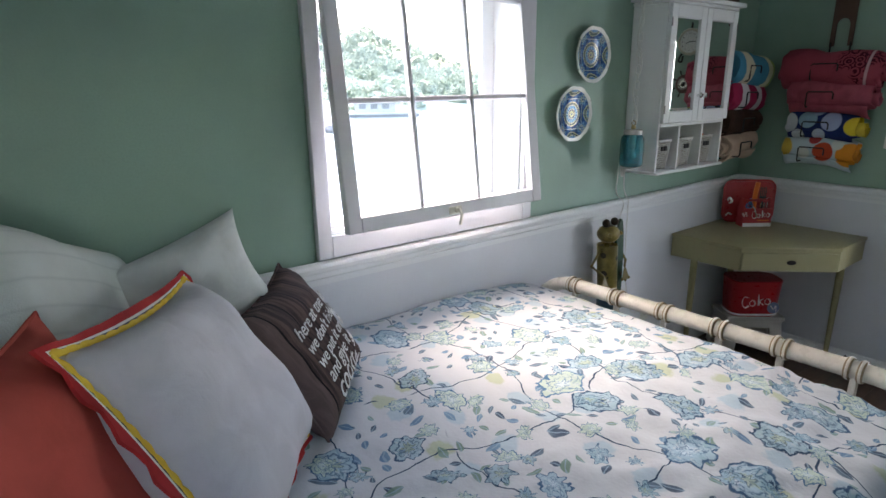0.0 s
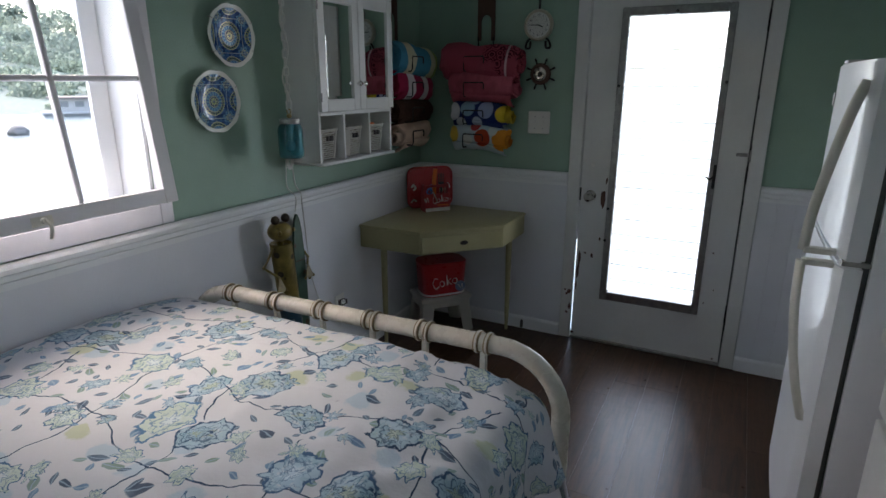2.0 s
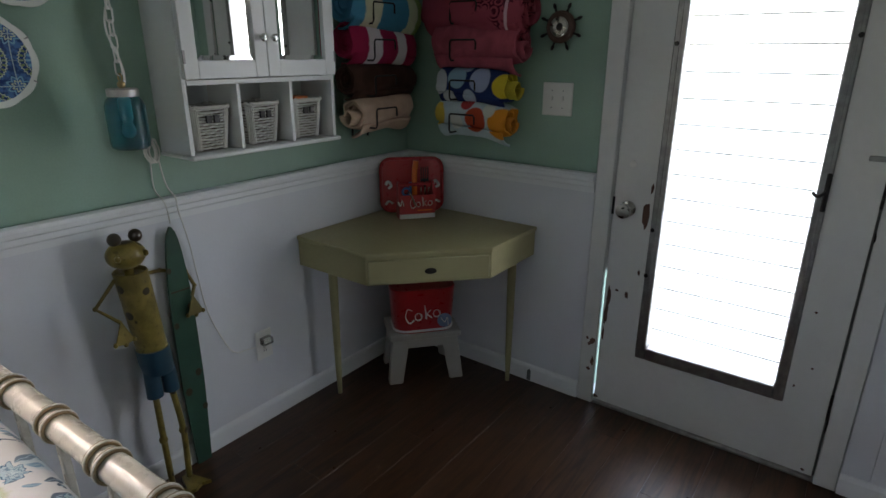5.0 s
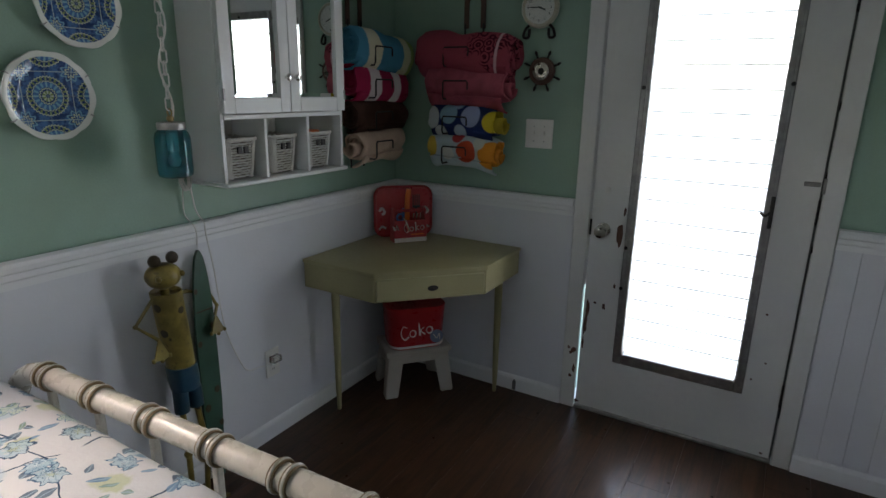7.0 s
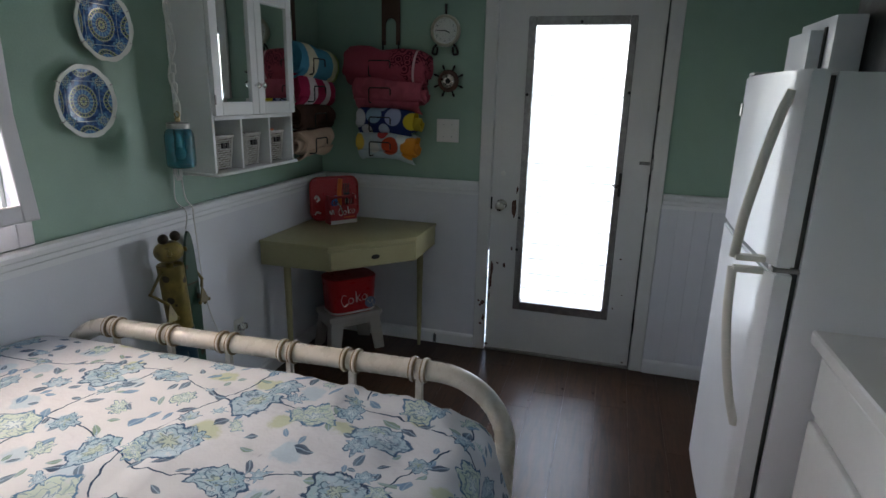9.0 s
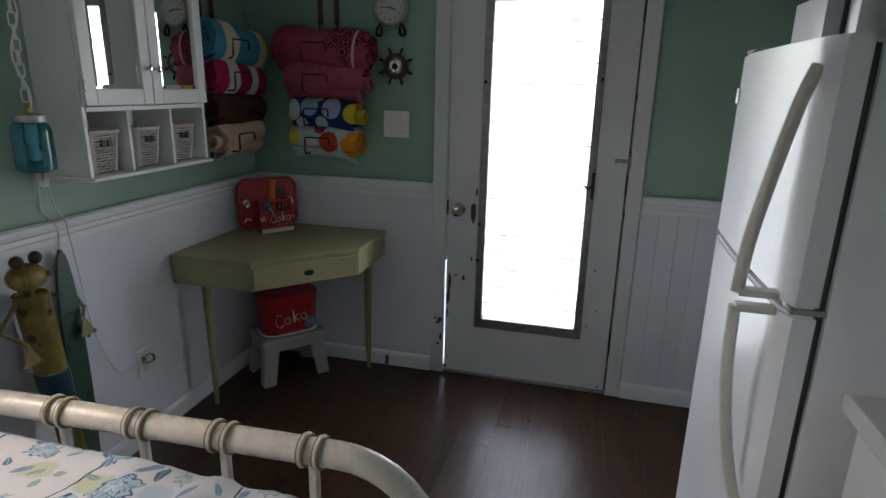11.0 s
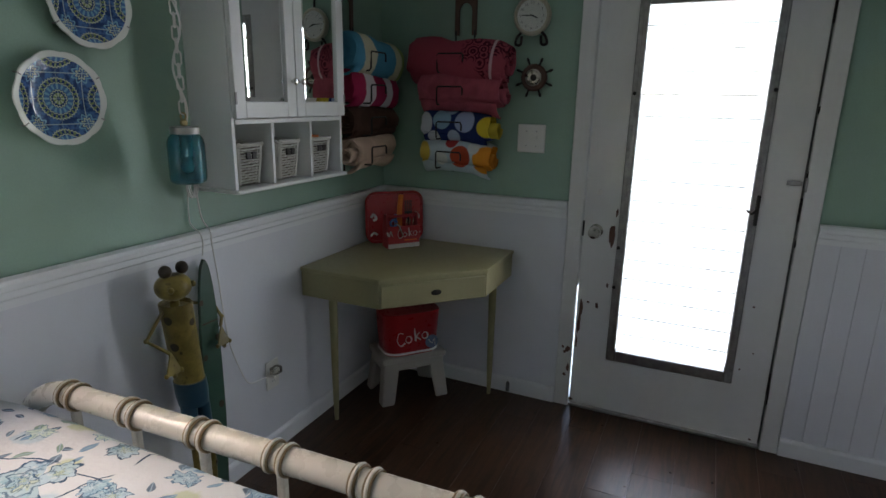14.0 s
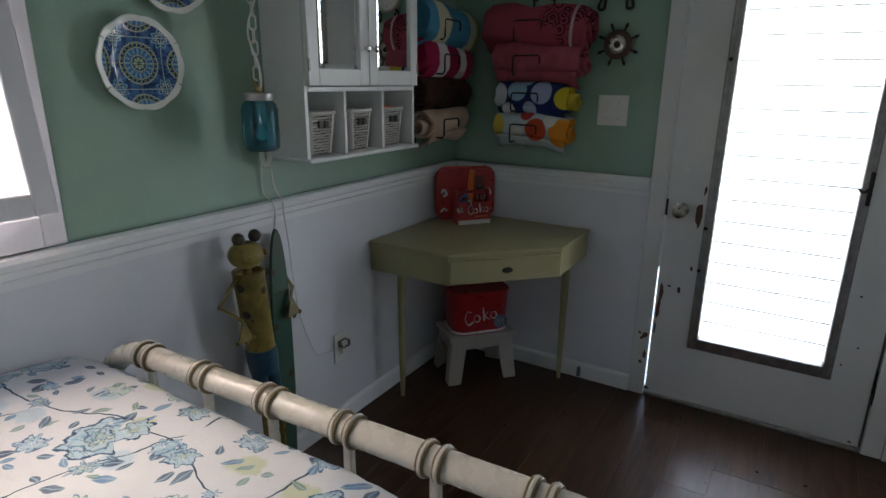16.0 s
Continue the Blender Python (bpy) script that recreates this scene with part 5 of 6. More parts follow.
def cabinet():
    y0, y1, z0, z1, x1 = -1.187, -0.607, 1.127, 1.845, 0.172
    zs = 1.345
    c = thing("wall_cabinet", "white wooden wall cabinet with two mirrored doors", "cabinet")
    th = 0.014
    part("side", boxes(((0.001, y0, z0), (x1, y0 + th, z1)), bevel=0.0015), CABINET_WHITE, c)
    part("side", boxes(((0.001, y1 - th, z0), (x1, y1, z1)), bevel=0.0015), CABINET_WHITE, c)
    part("back", boxes(((0.001, y0 + th, z0), (0.007, y1 - th, z1))), CABINET_WHITE, c)
    part("bottom", boxes(((0.001, y0 - 0.003, z0 - 0.014), (x1 + 0.016, y1 + 0.010, z0 - 0.0005)), bevel=0.004), CABINET_WHITE, c)
    part("shelf", boxes(((0.007, y0 + th, zs - 0.018), (x1 + 0.002, y1 - th, zs - 0.003)), bevel=0.001), CABINET_WHITE, c)
    for y in (-1.003, -0.800):
        part("divider", boxes(((0.007, y - 0.006, z0), (x1 - 0.002, y + 0.006, zs - 0.0185)), bevel=0.001), CABINET_WHITE, c)
    cor = bmesh.new()
    box(cor, (0.001, y0 - 0.008, z1 + 0.0005), (x1 + 0.014, y1 + 0.008, z1 + 0.014), 0.003)
    box(cor, (0.001, y0 - 0.03, z1 + 0.0145), (x1 + 0.036, y1 + 0.03, z1 + 0.034), 0.006, 2)
    part("cornice", cor, CABINET_WHITE, c)
    mid = (y0 + y1) / 2
    for s, (a, b) in enumerate(((y0 + 0.004, mid - 0.0015), (mid + 0.0015, y1 - 0.004))):
        st = 0.045
        d = part("door", boxes(((x1 + 0.001, a, zs), (x1 + 0.019, a + st, z1 - 0.003)), ((x1 + 0.001, b - st, zs), (x1 + 0.019, b, z1 - 0.003)), ((x1 + 0.001, a + st, zs), (x1 + 0.019, b - st, zs + 0.05)), ((x1 + 0.001, a + st, z1 - 0.055), (x1 + 0.019, b - st, z1 - 0.003)), bevel=0.002), CABINET_WHITE, c)
        g = bmesh.new()
        ga, gb, za, zb, bev = a + st + 0.0005, b - st - 0.0005, zs + 0.0505, z1 - 0.0555, 0.014
        out = [g.verts.new((x1 + 0.010, y, z)) for y, z in ((ga, za), (gb, za), (gb, zb), (ga, zb))]
        inn = [g.verts.new((x1 + 0.0118, y, z)) for y, z in ((ga + bev, za + bev), (gb - bev, za + bev), (gb - bev, zb - bev), (ga + bev, zb - bev))]
        for k in range(4):
            g.faces.new((out[k], out[(k + 1) % 4], inn[(k + 1) % 4], inn[k]))
        g.faces.new(inn)
        bk = [g.verts.new((x1 + 0.006, v.co.y, v.co.z)) for v in out]
        for k in range(4):
            g.faces.new((bk[k], bk[(k + 1) % 4], out[(k + 1) % 4], out[k]))
        g.faces.new(bk)
        bmesh.ops.recalc_face_normals(g, faces=g.faces[:])
        part("mirror", g, MIRROR, d, "bevelled mirror pane", smooth=None)
        ky = mid + (-0.021 if s == 0 else 0.021)
        part("knob", lathe(bmesh.new(), [(0.005, x1 + 0.019), (0.005, x1 + 0.028), (0.011, x1 + 0.031), (0.0125, x1 + 0.038), (0.008, x1 + 0.044), (0.001, x1 + 0.045)], (0, ky, 1.462), "x", 16), CHROME, d, "small chrome knob")
        hy = a + 0.003 if s == 0 else b - 0.003
        for hz in (zs + 0.06, z1 - 0.075):
            part("hinge", boxes(((x1 + 0.017, hy - 0.004, hz - 0.018), (x1 + 0.0215, hy + 0.004, hz + 0.018)), bevel=0.001), STEEL, d)


cabinet()
WICKER = painted("white_wicker", (0.55, 0.53, 0.49), 0.6, 0.2, 200.0, 0.3)
# dark copy of the wicker for the lining, shade inside painted in
WICKER_SHADE = painted("shaded_wicker", (0.13, 0.10, 0.07), 0.8, 0.3, 150.0, 0.3)


def basket():
    b = thing("wicker_basket", "small white woven wicker basket", "basket", group="baskets in the cabinet")

    def oval(t, off):
        k = 0.80 + 0.20 * t
        return [Vector((x, y)) * k for x, y in rounded(0.115 - off * 2, 0.125 - off * 2, 0.018, 10)]

    inner = bmesh.new()
    rings = [[inner.verts.new((p.x, p.y, 0.004 + t * 0.128)) for p in oval(t, 0.006)] for t in (0.0, 0.5, 1.0)]
    inner.faces.new(rings[0])
    for a, c in zip(rings, rings[1:]):
        for i in range(len(a)):
            inner.faces.new((a[i], a[(i + 1) % len(a)], c[(i + 1) % len(c)], c[i]))
    lining = part("lining", inner, WICKER_SHADE, b, "wicker inside, coloured dark for shade")
    ws = lining.modifiers.new("thickness", "SOLIDIFY")
    ws.thickness, ws.offset = 0.002, 0
    weave = bmesh.new()
    rows = 14
    for j in range(rows):
        t = (j + 0.5) / rows
        base = oval(t, 0.0)
        per = []
        m = len(base)
        total = [(base[(i + 1) % m] - base[i]).length for i in range(m)]
        step = sum(total) / 48
        i, left = 0, 0.0
        for k in range(48):
            while left > total[i % m]:
                left -= total[i % m]
                i += 1
            p = base[i % m].lerp(base[(i + 1) % m], left / total[i % m])
            left += step
            d = p.normalized()
            w = 0.0040 * math.cos(math.pi * (k / 2 + j)) + 0.0008 * math.sin(k * 1.7 + j)
            per.append(Vector((p.x + d.x * w, p.y + d.y * w, 0.006 + t * 0.126 + 0.0006 * math.sin(k * 0.55 + j * 2.1))))
        tube(weave, per, 0.0034, 6, closed=True)
    part("weave", weave, WICKER, b)
    low, high = oval(0.02, -0.001), oval(1.0, -0.001)
    for i in range(0, len(low), 2):
        stake = tube(bmesh.new(), [(low[i].x, low[i].y, 0.004), ((low[i].x + high[i].x) / 2 * 1.02, (low[i].y + high[i].y) / 2 * 1.02, 0.068), (high[i].x, high[i].y, 0.132)], 0.0036, 6)
        part("stake", stake, WICKER, b)
    rim = [Vector((x, y, 0.134 + 0.003 * math.sin(i * 1.1))) for i, (x, y) in enumerate(rounded(0.122, 0.132, 0.02, 10))]
    part("rim", tube(bmesh.new(), rim, 0.006, 6, closed=True), WICKER, b)
    for s in (-1, 1):
        part("grip_hole", boxes(((0.0585, s * 0.013 - 0.009, 0.088), (0.0655, s * 0.013 + 0.009, 0.110)), bevel=0.0008), BLACK_PLASTIC, b, "dark grip opening")
    return b


bk = basket()
bk.matrix_basis = pose(0.090, -1.090, 1.1272)
copy_thing(bk, pose(0.092, -0.902, 1.1272, 0, 0, 3))
copy_thing(bk, pose(0.090, -0.712, 1.1272, 0, 0, -2))
solid("orange_packet", boxes(((0.06, -0.745, 1.262), (0.12, -0.685, 1.272)), bevel=0.002), ORANGE, "orange packet lying on top of a basket", "packet")
GREEN_TIN = painted("pale_green_tin", (0.40, 0.50, 0.43), 0.35, 0.08, 40.0, 0.05)
solid("green_canister", lathe(bmesh.new(), [(0.038, 0.0), (0.042, 0.004), (0.042, 0.10), (0.044, 0.103), (0.040, 0.11)], (0.11, -0.98, 1.8795), "z", 24), GREEN_TIN, "pale green tin canister on top of the cabinet", "canister")
solid("glass_tumbler", lathe(bmesh.new(), [(0.030, 0.0), (0.036, 0.09), (0.034, 0.09), (0.028, 0.006)], (0.11, -0.66, 1.8795), "z", 24), glass_material("clear_glass", (0.9, 0.96, 0.95)), "clear glass tumbler on top of the cabinet", "tumbler")
solid("wooden_box", boxes(((0.06, -0.90, 1.8795), (0.15, -0.74, 1.925)), bevel=0.004), LEATHER, "small dark wooden box on top of the cabinet", "box")


def hanging_lamp():
    x, y, zb = 0.150, -1.342, 1.168
    lamp = thing("jar_lamp", "blue glass jar lamp hanging on a white chain", "lamp")
    prof = [(0.006, zb + 0.004), (0.040, zb), (0.048, zb + 0.006), (0.0505, zb + 0.02), (0.0505, zb + 0.112), (0.046, zb + 0.128), (0.037, zb + 0.138), (0.0355, zb + 0.150)]
    inner = [(r - 0.0035, z + (0.004 if i < 2 else 0)) for i, (r, z) in enumerate(prof)][::-1]
    part("jar", lathe(bmesh.new(), prof + inner[:-1] + [(0.002, zb + 0.008)], (x, y, 0), "z", 32), JAR_GLASS, lamp, "blue ribbed glass jar")
    lid = [(0.0385, zb + 0.1385), (0.0395, zb + 0.141), (0.0395, zb + 0.156), (0.037, zb + 0.159), (0.012, zb + 0.160)]
    part("lid", lathe(bmesh.new(), lid, (x, y, 0), "z", 32), STEEL, lamp, "grey zinc screw lid")
    part("socket", lathe(bmesh.new(), [(0.014, zb + 0.075), (0.016, zb + 0.08), (0.016, zb + 0.13), (0.010, zb + 0.1375)], (x, y, 0), "z", 16), WHITE_PLASTIC, lamp)
    part("bulb", lathe(bmesh.new(), [(0.002, zb + 0.028), (0.014, zb + 0.034), (0.019, zb + 0.048), (0.013, zb + 0.066), (0.010, zb + 0.0745)], (x, y, 0), "z", 16), SIGN_WHITE, lamp, "unlit white bulb")
    cap = [(0.006, zb + 0.1605), (0.010, zb + 0.164), (0.010, zb + 0.174), (0.004, zb + 0.178)]
    part("loop", lathe(bmesh.new(), cap, (x, y, 0), "z", 12), BRASS, lamp, "brass loop")
    ring = [(x + 0.010 * math.cos(2 * math.pi * k / 14), y, zb + 0.186 + 0.010 * math.sin(2 * math.pi * k / 14)) for k in range(14)]
    part("loop", tube(bmesh.new(), ring, 0.0025, 6, closed=True), BRASS, lamp)
    z, k = zb + 0.192, 0
    link = None
    while z < H - 0.02:
        if link is None:
            bm = bmesh.new()
            pts = [(0.0085 * math.cos(a), 0, 0.019 + (0.0105 if math.sin(a) > 0 else -0.0105) + 0.0085 * math.sin(a)) for a in [2 * math.pi * (i + 0.5) / 16 for i in range(16)]]
            link = mesh_of("link", tube(bm, pts, 0.0024, 6, closed=True), CORD_WHITE, 60)
        ob = new("link", link)
        ob.parent = lamp
        ob.matrix_basis = pose(x, y, z, 0, 0, 35 + 90 * (k % 2)) @ Matrix.Diagonal((1, 1, 1.0, 1))
        z += 0.0325
        k += 1
    cord = [(x + 0.011 * math.sin(i * 1.1), y + 0.010 * math.cos(i * 0.8), zb + 0.17 + i * 0.035) for i in range(27)]
    part("cord", tube(bmesh.new(), spline(cord, 4), 0.0028, 6), CORD_WHITE, lamp, "white flex threaded through the chain")
    part("ceiling_hook", tube(bmesh.new(), spline([(x, y, H), (x, y, H - 0.02), (x + 0.01, y, H - 0.035), (x - 0.004, y, H - 0.04)]), 0.003, 6), BRASS, lamp)
    tie = bmesh.new()
    y = -1.240
    for s in (0.0, 0.008, -0.006):
        tube(tie, spline([(0.035, y + 0.01 + s, 1.172), (0.040, y - 0.012 + s, 1.135), (0.038, y + 0.006 + s, 1.100), (0.036, y + 0.022 + s, 1.13), (0.036, y + 0.012 + s, 1.17)]), 0.0026, 6)
    tube(tie, spline([(0.012, y + 0.012, 1.20), (0.012, y + 0.010, 1.12), (0.010, y + 0.008, 1.02), (0.046, y + 0.01, 0.986), (0.046, y + 0.02, 0.955), (0.022, y + 0.035, 0.90)]), 0.0022, 6)
    tube(tie, spline([(0.036, y + 0.02, 1.13), (0.034, y + 0.035, 1.03), (0.050, y + 0.05, 0.985), (0.048, y + 0.055, 0.94), (0.030, y + 0.085, 0.82), (0.024, y + 0.10, 0.70), (0.024, y + 0.12, 0.55), (0.022, y + 0.175, 0.40), (0.020, y + 0.21, 0.355), (0.018, y + 0.26, 0.345), (0.020, y + 0.31, 0.335)]), 0.0026, 6)
    part("flex", tie, CORD_WHITE, lamp, "white flex looped below and run to the outlet")


hanging_lamp()


def wall_plate(y, z, phase, name):
    ob = thing("decorative_plate", "scalloped wall plate with blue and green medallion", "plate", group="plates on the wall")
    ob.matrix_basis = pose(0.006, y, z, 0, 0, 0)
    sc = lambda a: 1 + 0.034 * abs(math.cos(5 * a + 0.3)) - 0.017
    prof = [(0.060, 0.0), (0.064, 0.004), (0.075, 0.010), (0.109, 0.024), (0.113, 0.026), (0.112, 0.029), (0.108, 0.029), (0.076, 0.015), (0.066, 0.012), (0.03, 0.0115), (0.002, 0.0115)]
    part("dish", lathe(bmesh.new(), prof, (0, 0, 0), "x", 96, sc), plate_glaze(name, phase), ob, smooth=50)
    for a in (0.5, 2.6, 3.7, 5.8):
        p = [(0.029, 0.105 * math.cos(a), 0.105 * math.sin(a)), (0.0305, 0.114 * math.cos(a), 0.114 * math.sin(a)), (0.018, 0.117 * math.cos(a), 0.117 * math.sin(a))]
        part("clip", tube(bmesh.new(), p, 0.0018, 6), STEEL, ob)


wall_plate(-1.490, 1.636, 0.4, "plate_glaze_a")
wall_plate(-1.596, 1.398, 0.0, "plate_glaze_b")

# ---- towels ----


def towel_roll(name, label, length, rad, material, at, group, lumps=0.16, droop=0.0, core=None, seam=2.2):
    """A rolled towel along its own x axis; its front looks to -y."""
    ob = thing(name, label, "towel", at, group)
    bm = bmesh.new()
    n, k = 32, 26
    rings = []
    sd = Vector((length * 31, rad * 77, at.translation.z * 13))
    for i in range(k + 1):
        x = (i / k - 0.5) * length
        endp = 1 - 0.12 * abs(2 * i / k - 1) ** 6
        ring = []
        for j in range(n):
            a = 2 * math.pi * j / n
            wrap = ((a + seam + 0.25 * noise.noise(Vector((x * 9, 1.0, 0.0)) + sd)) % (2 * math.pi)) / (2 * math.pi)
            q = endp * (0.95 + 0.13 * wrap ** 2 + lumps * noise.noise(Vector((x * 7, math.cos(a) * 0.9, math.sin(a) * 0.9)) + sd) + 0.05 * noise.noise(Vector((x * 16, math.cos(a) * 3, math.sin(a) * 3)) + sd) + 0.02 * math.sin(a * 5 + x * 30 + sd.x))
            wob = 0.012 * noise.noise(Vector((math.cos(a) * 1.3, math.sin(a) * 1.3, 5.0 + i // k)) + sd) * (1 if i in (0, k) else 0.4)
            ring.append(bm.verts.new((x + wob, math.cos(a) * rad * q * 0.92, math.sin(a) * rad * q)))
        rings.append(ring)
    for a, b in zip(rings, rings[1:]):
        for j in range(n):
            bm.faces.new((a[j], a[(j + 1) % n], b[(j + 1) % n], b[j]))
    for ring, s in ((rings[0], 1), (rings[-1], -1)):
        last = ring
        for step, (sc, push) in enumerate(((0.86, 0.0), (0.80, 0.014), (0.62, 0.012), (0.55, 0.024), (0.36, 0.018), (0.28, 0.03))):
            c = sum((v.co for v in ring), Vector()) / n
            nxt = [bm.verts.new(c + (v.co - c) * sc + Vector((s * push, 0, 0))) for v in ring]
            for j in range(n):
                bm.faces.new((last[j], last[(j + 1) % n], nxt[(j + 1) % n], nxt[j]))
            last = nxt
        bm.faces.new(last)
    bmesh.ops.recalc_face_normals(bm, faces=bm.faces[:])
    part("roll", bm, material, ob, smooth=70)
    flap = bmesh.new()
    rows = []
    for j in range(9):
        a = radians(-35 - j * 9)
        rr = rad * (1.05 + 0.02 * j)
        rows.append([flap.verts.new(((i / 12 - 0.5) * length * 0.93, -math.cos(a) * rr * 0.92 + 0.004 * noise.noise(Vector((i * 0.7, j * 0.4, length * 9))), math.sin(a) * rr - droop * (j / 8) * abs(i / 6 - 1) ** 2.5 + 0.006 * noise.noise(Vector((i * 0.5, 2, length * 5))))) for i in range(13)])
    for a, b in zip(rows, rows[1:]):
        for i in range(12):
            flap.faces.new((a[i], a[i + 1], b[i + 1], b[i]))
    ob2 = part("loose_edge", flap, material, ob, smooth=70)
    md = ob2.modifiers.new("thickness", "SOLIDIFY")
    md.thickness, md.offset = 0.008, 0
    if core:
        # the roll's inner turns, slipped out at one end
        side, out, cr, mat = core
        inner = bmesh.new()
        pts = [(math.cos(q) * cr * (0.25 + 0.12 * q), math.sin(q) * cr * (0.25 + 0.12 * q)) for q in [k * 0.42 for k in range(16)]]
        cols = []
        for k, (py, pz) in enumerate(pts):
            cols.append([inner.verts.new((side * (length * 0.5 - 0.06 + (0.06 + out) * f / 5 + 0.006 * f / 5 * noise.noise(Vector((k * 0.6, 0, 3.0)))), py * 0.9 - 0.008, pz - 0.006 + 0.004 * noise.noise(Vector((k * 0.5, f * 0.8, 1.0))))) for f in range(6)])
        for p, q in zip(cols, cols[1:]):
            for f in range(5):
                inner.faces.new((p[f], p[f + 1], q[f + 1], q[f]))
        tail = part("tail", inner, mat, ob, smooth=70)
        tm = tail.modifiers.new("thickness", "SOLIDIFY")
        tm.thickness, tm.offset = 0.007, 0
    return ob


PINK_PAISLEY = paisley_cloth("pink_paisley_terry", (0.34, 0.060, 0.085), (0.09, 0.010, 0.022), (0.60, 0.40, 0.42))
PINK = cloth("pink_terry", (0.40, 0.085, 0.115), 0.25)
NAVY_DOTS = dotted_cloth("navy_dot_terry", (0.02, 0.04, 0.15), [(-0.155, 0.0, 0.050, (0.50, 0.55, 0.58)), (-0.06, 0.022, 0.043, (0.24, 0.42, 0.55)), (0.05, 0.018, 0.046, (0.34, 0.42, 0.62)), (0.0, -0.05, 0.03, (0.4, 0.5, 0.6)), (0.155, 0.0, 0.045, (0.62, 0.48, 0.04)), (-0.10, -0.06, 0.03, (0.50, 0.55, 0.58)), (-0.02, 0.075, 0.03, (0.3, 0.45, 0.6))])
SUN_DOTS = dotted_cloth("bright_dot_terry", (0.50, 0.62, 0.66), [(-0.16, 0.0, 0.045, (0.66, 0.46, 0.08)), (0.03, -0.005, 0.048, (0.50, 0.07, 0.03)), (0.15, -0.01, 0.06, (0.72, 0.27, 0.03)), (-0.06, -0.02, 0.03, (0.62, 0.64, 0.60)), (-0.02, 0.06, 0.03, (0.45, 0.05, 0.05)), (0.09, 0.04, 0.028, (0.62, 0.64, 0.60))])
BLUE_STRIPE = striped_cloth("blue_stripe_terry", (0.05, 0.25, 0.38), [(-0.14, -0.05, (0.55, 0.53, 0.38)), (0.10, 0.16, (0.52, 0.56, 0.36)), (0.16, 0.3, (0.27, 0.38, 0.12))])
RED_STRIPE = striped_cloth("red_stripe_terry", (0.36, 0.02, 0.07), [(-0.11, -0.035, (0.60, 0.55, 0.56)), (0.055, 0.115, (0.60, 0.55, 0.56))])
BROWN_TERRY = cloth("brown_terry", (0.06, 0.028, 0.020), 0.25)
PEACH_TERRY = cloth("peach_terry", (0.56, 0.40, 0.31), 0.12)
g1, g2 = "towels on the rack by the door", "towels on the rack by the cabinet"
YELLOW_TERRY = cloth("yellow_terry", (0.50, 0.38, 0.04), 0.2)
ORANGE_TERRY = cloth("orange_terry", (0.60, 0.22, 0.03), 0.2)
towel_roll("rolled_towel", "large hot pink paisley towel rolled in the rack", 0.46, 0.083, PINK_PAISLEY, pose(0.452, -0.098, 1.584, 0, 4, 0), g1, 0.34, 0.02, (1, 0.012, 0.055, PINK_PAISLEY), 1.2)
towel_roll("rolled_towel", "plain pink towel rolled in the rack", 0.385, 0.074, PINK, pose(0.472, -0.105, 1.450, 0, 2, 0), g1, 0.24, 0.022, (1, 0.02, 0.045, PINK), 2.6)
towel_roll("rolled_towel", "navy towel with pale discs rolled in the rack", 0.325, 0.066, NAVY_DOTS, pose(0.452, -0.095, 1.302, 0, 2, 0), g1, 0.2, 0.015, (1, 0.035, 0.05, YELLOW_TERRY), 2.0)
towel_roll("rolled_towel", "pale blue towel with orange discs rolled in the rack", 0.335, 0.065, SUN_DOTS, pose(0.456, -0.098, 1.172, 0, 3, 0), g1, 0.26, 0.022, (1, 0.014, 0.045, ORANGE_TERRY), 2.4)
towel_roll("rolled_towel", "blue and cream striped towel rolled in the rack", 0.40, 0.080, BLUE_STRIPE, pose(0.098, -0.285, 1.585, 0, 4, 90), g2, 0.2)
towel_roll("rolled_towel", "red and white striped towel rolled in the rack", 0.38, 0.070, RED_STRIPE, pose(0.095, -0.290, 1.452, 0, 2, 90), g2, 0.2)
towel_roll("rolled_towel", "dark brown towel rolled in the rack", 0.37, 0.064, BROWN_TERRY, pose(0.090, -0.290, 1.318, 0, 0, 90), g2, 0.2)
towel_roll("rolled_towel", "peach towel rolled in the rack", 0.31, 0.066, PEACH_TERRY, pose(0.092, -0.290, 1.193, 0, -2, 90), g2, 0.25, 0.02, (-1, 0.035, 0.045, PEACH_TERRY))


def rack(at, zs, reach):
    """A strap-hung towel rack: two wires down the wall and a bent bar for each roll."""
    r = thing("towel_rack", "dark iron towel rack hung by a brown strap", "rack", at, "towel racks")
    sk = bmesh.new()
    for s in (-1, 1):
        tube(sk, [(s * 0.045, -0.010, 1.08), (s * 0.045, -0.010, 1.71)], 0.004, 6)
    part("frame", sk, DARK_METAL, r)
    for z in zs:
        part("holder", tube(bmesh.new(), [(-0.06, -0.014, z - 0.062), (-0.06, -reach, z - 0.062), (-0.06, -reach - 0.008, z - 0.05), (-0.06, -reach - 0.008, z + 0.006), (-0.054, -reach - 0.008, z + 0.014), (0.054, -reach - 0.008, z + 0.014), (0.06, -reach - 0.008, z + 0.006), (0.06, -reach - 0.008, z - 0.022)], 0.0036, 6), DARK_METAL, r)
    st = bmesh.new()
    outer = [(0.052, 1.69), (0.052, 1.80)] + [(0.052 * math.cos(math.pi * k / 12), 1.93 + 0.05 * math.sin(math.pi * k / 12)) for k in range(13)] + [(-0.052, 1.80), (-0.052, 1.69), (-0.030, 1.69)] + [(0.030 * math.cos(math.pi * (12 - k) / 12), 1.79 + 0.035 * math.sin(math.pi * (12 - k) / 12)) for k in range(13)] + [(0.030, 1.69)]
    prism(st, outer, -0.010, -0.003, "y")
    part("strap", st, LEATHER, r, "brown leather strap")


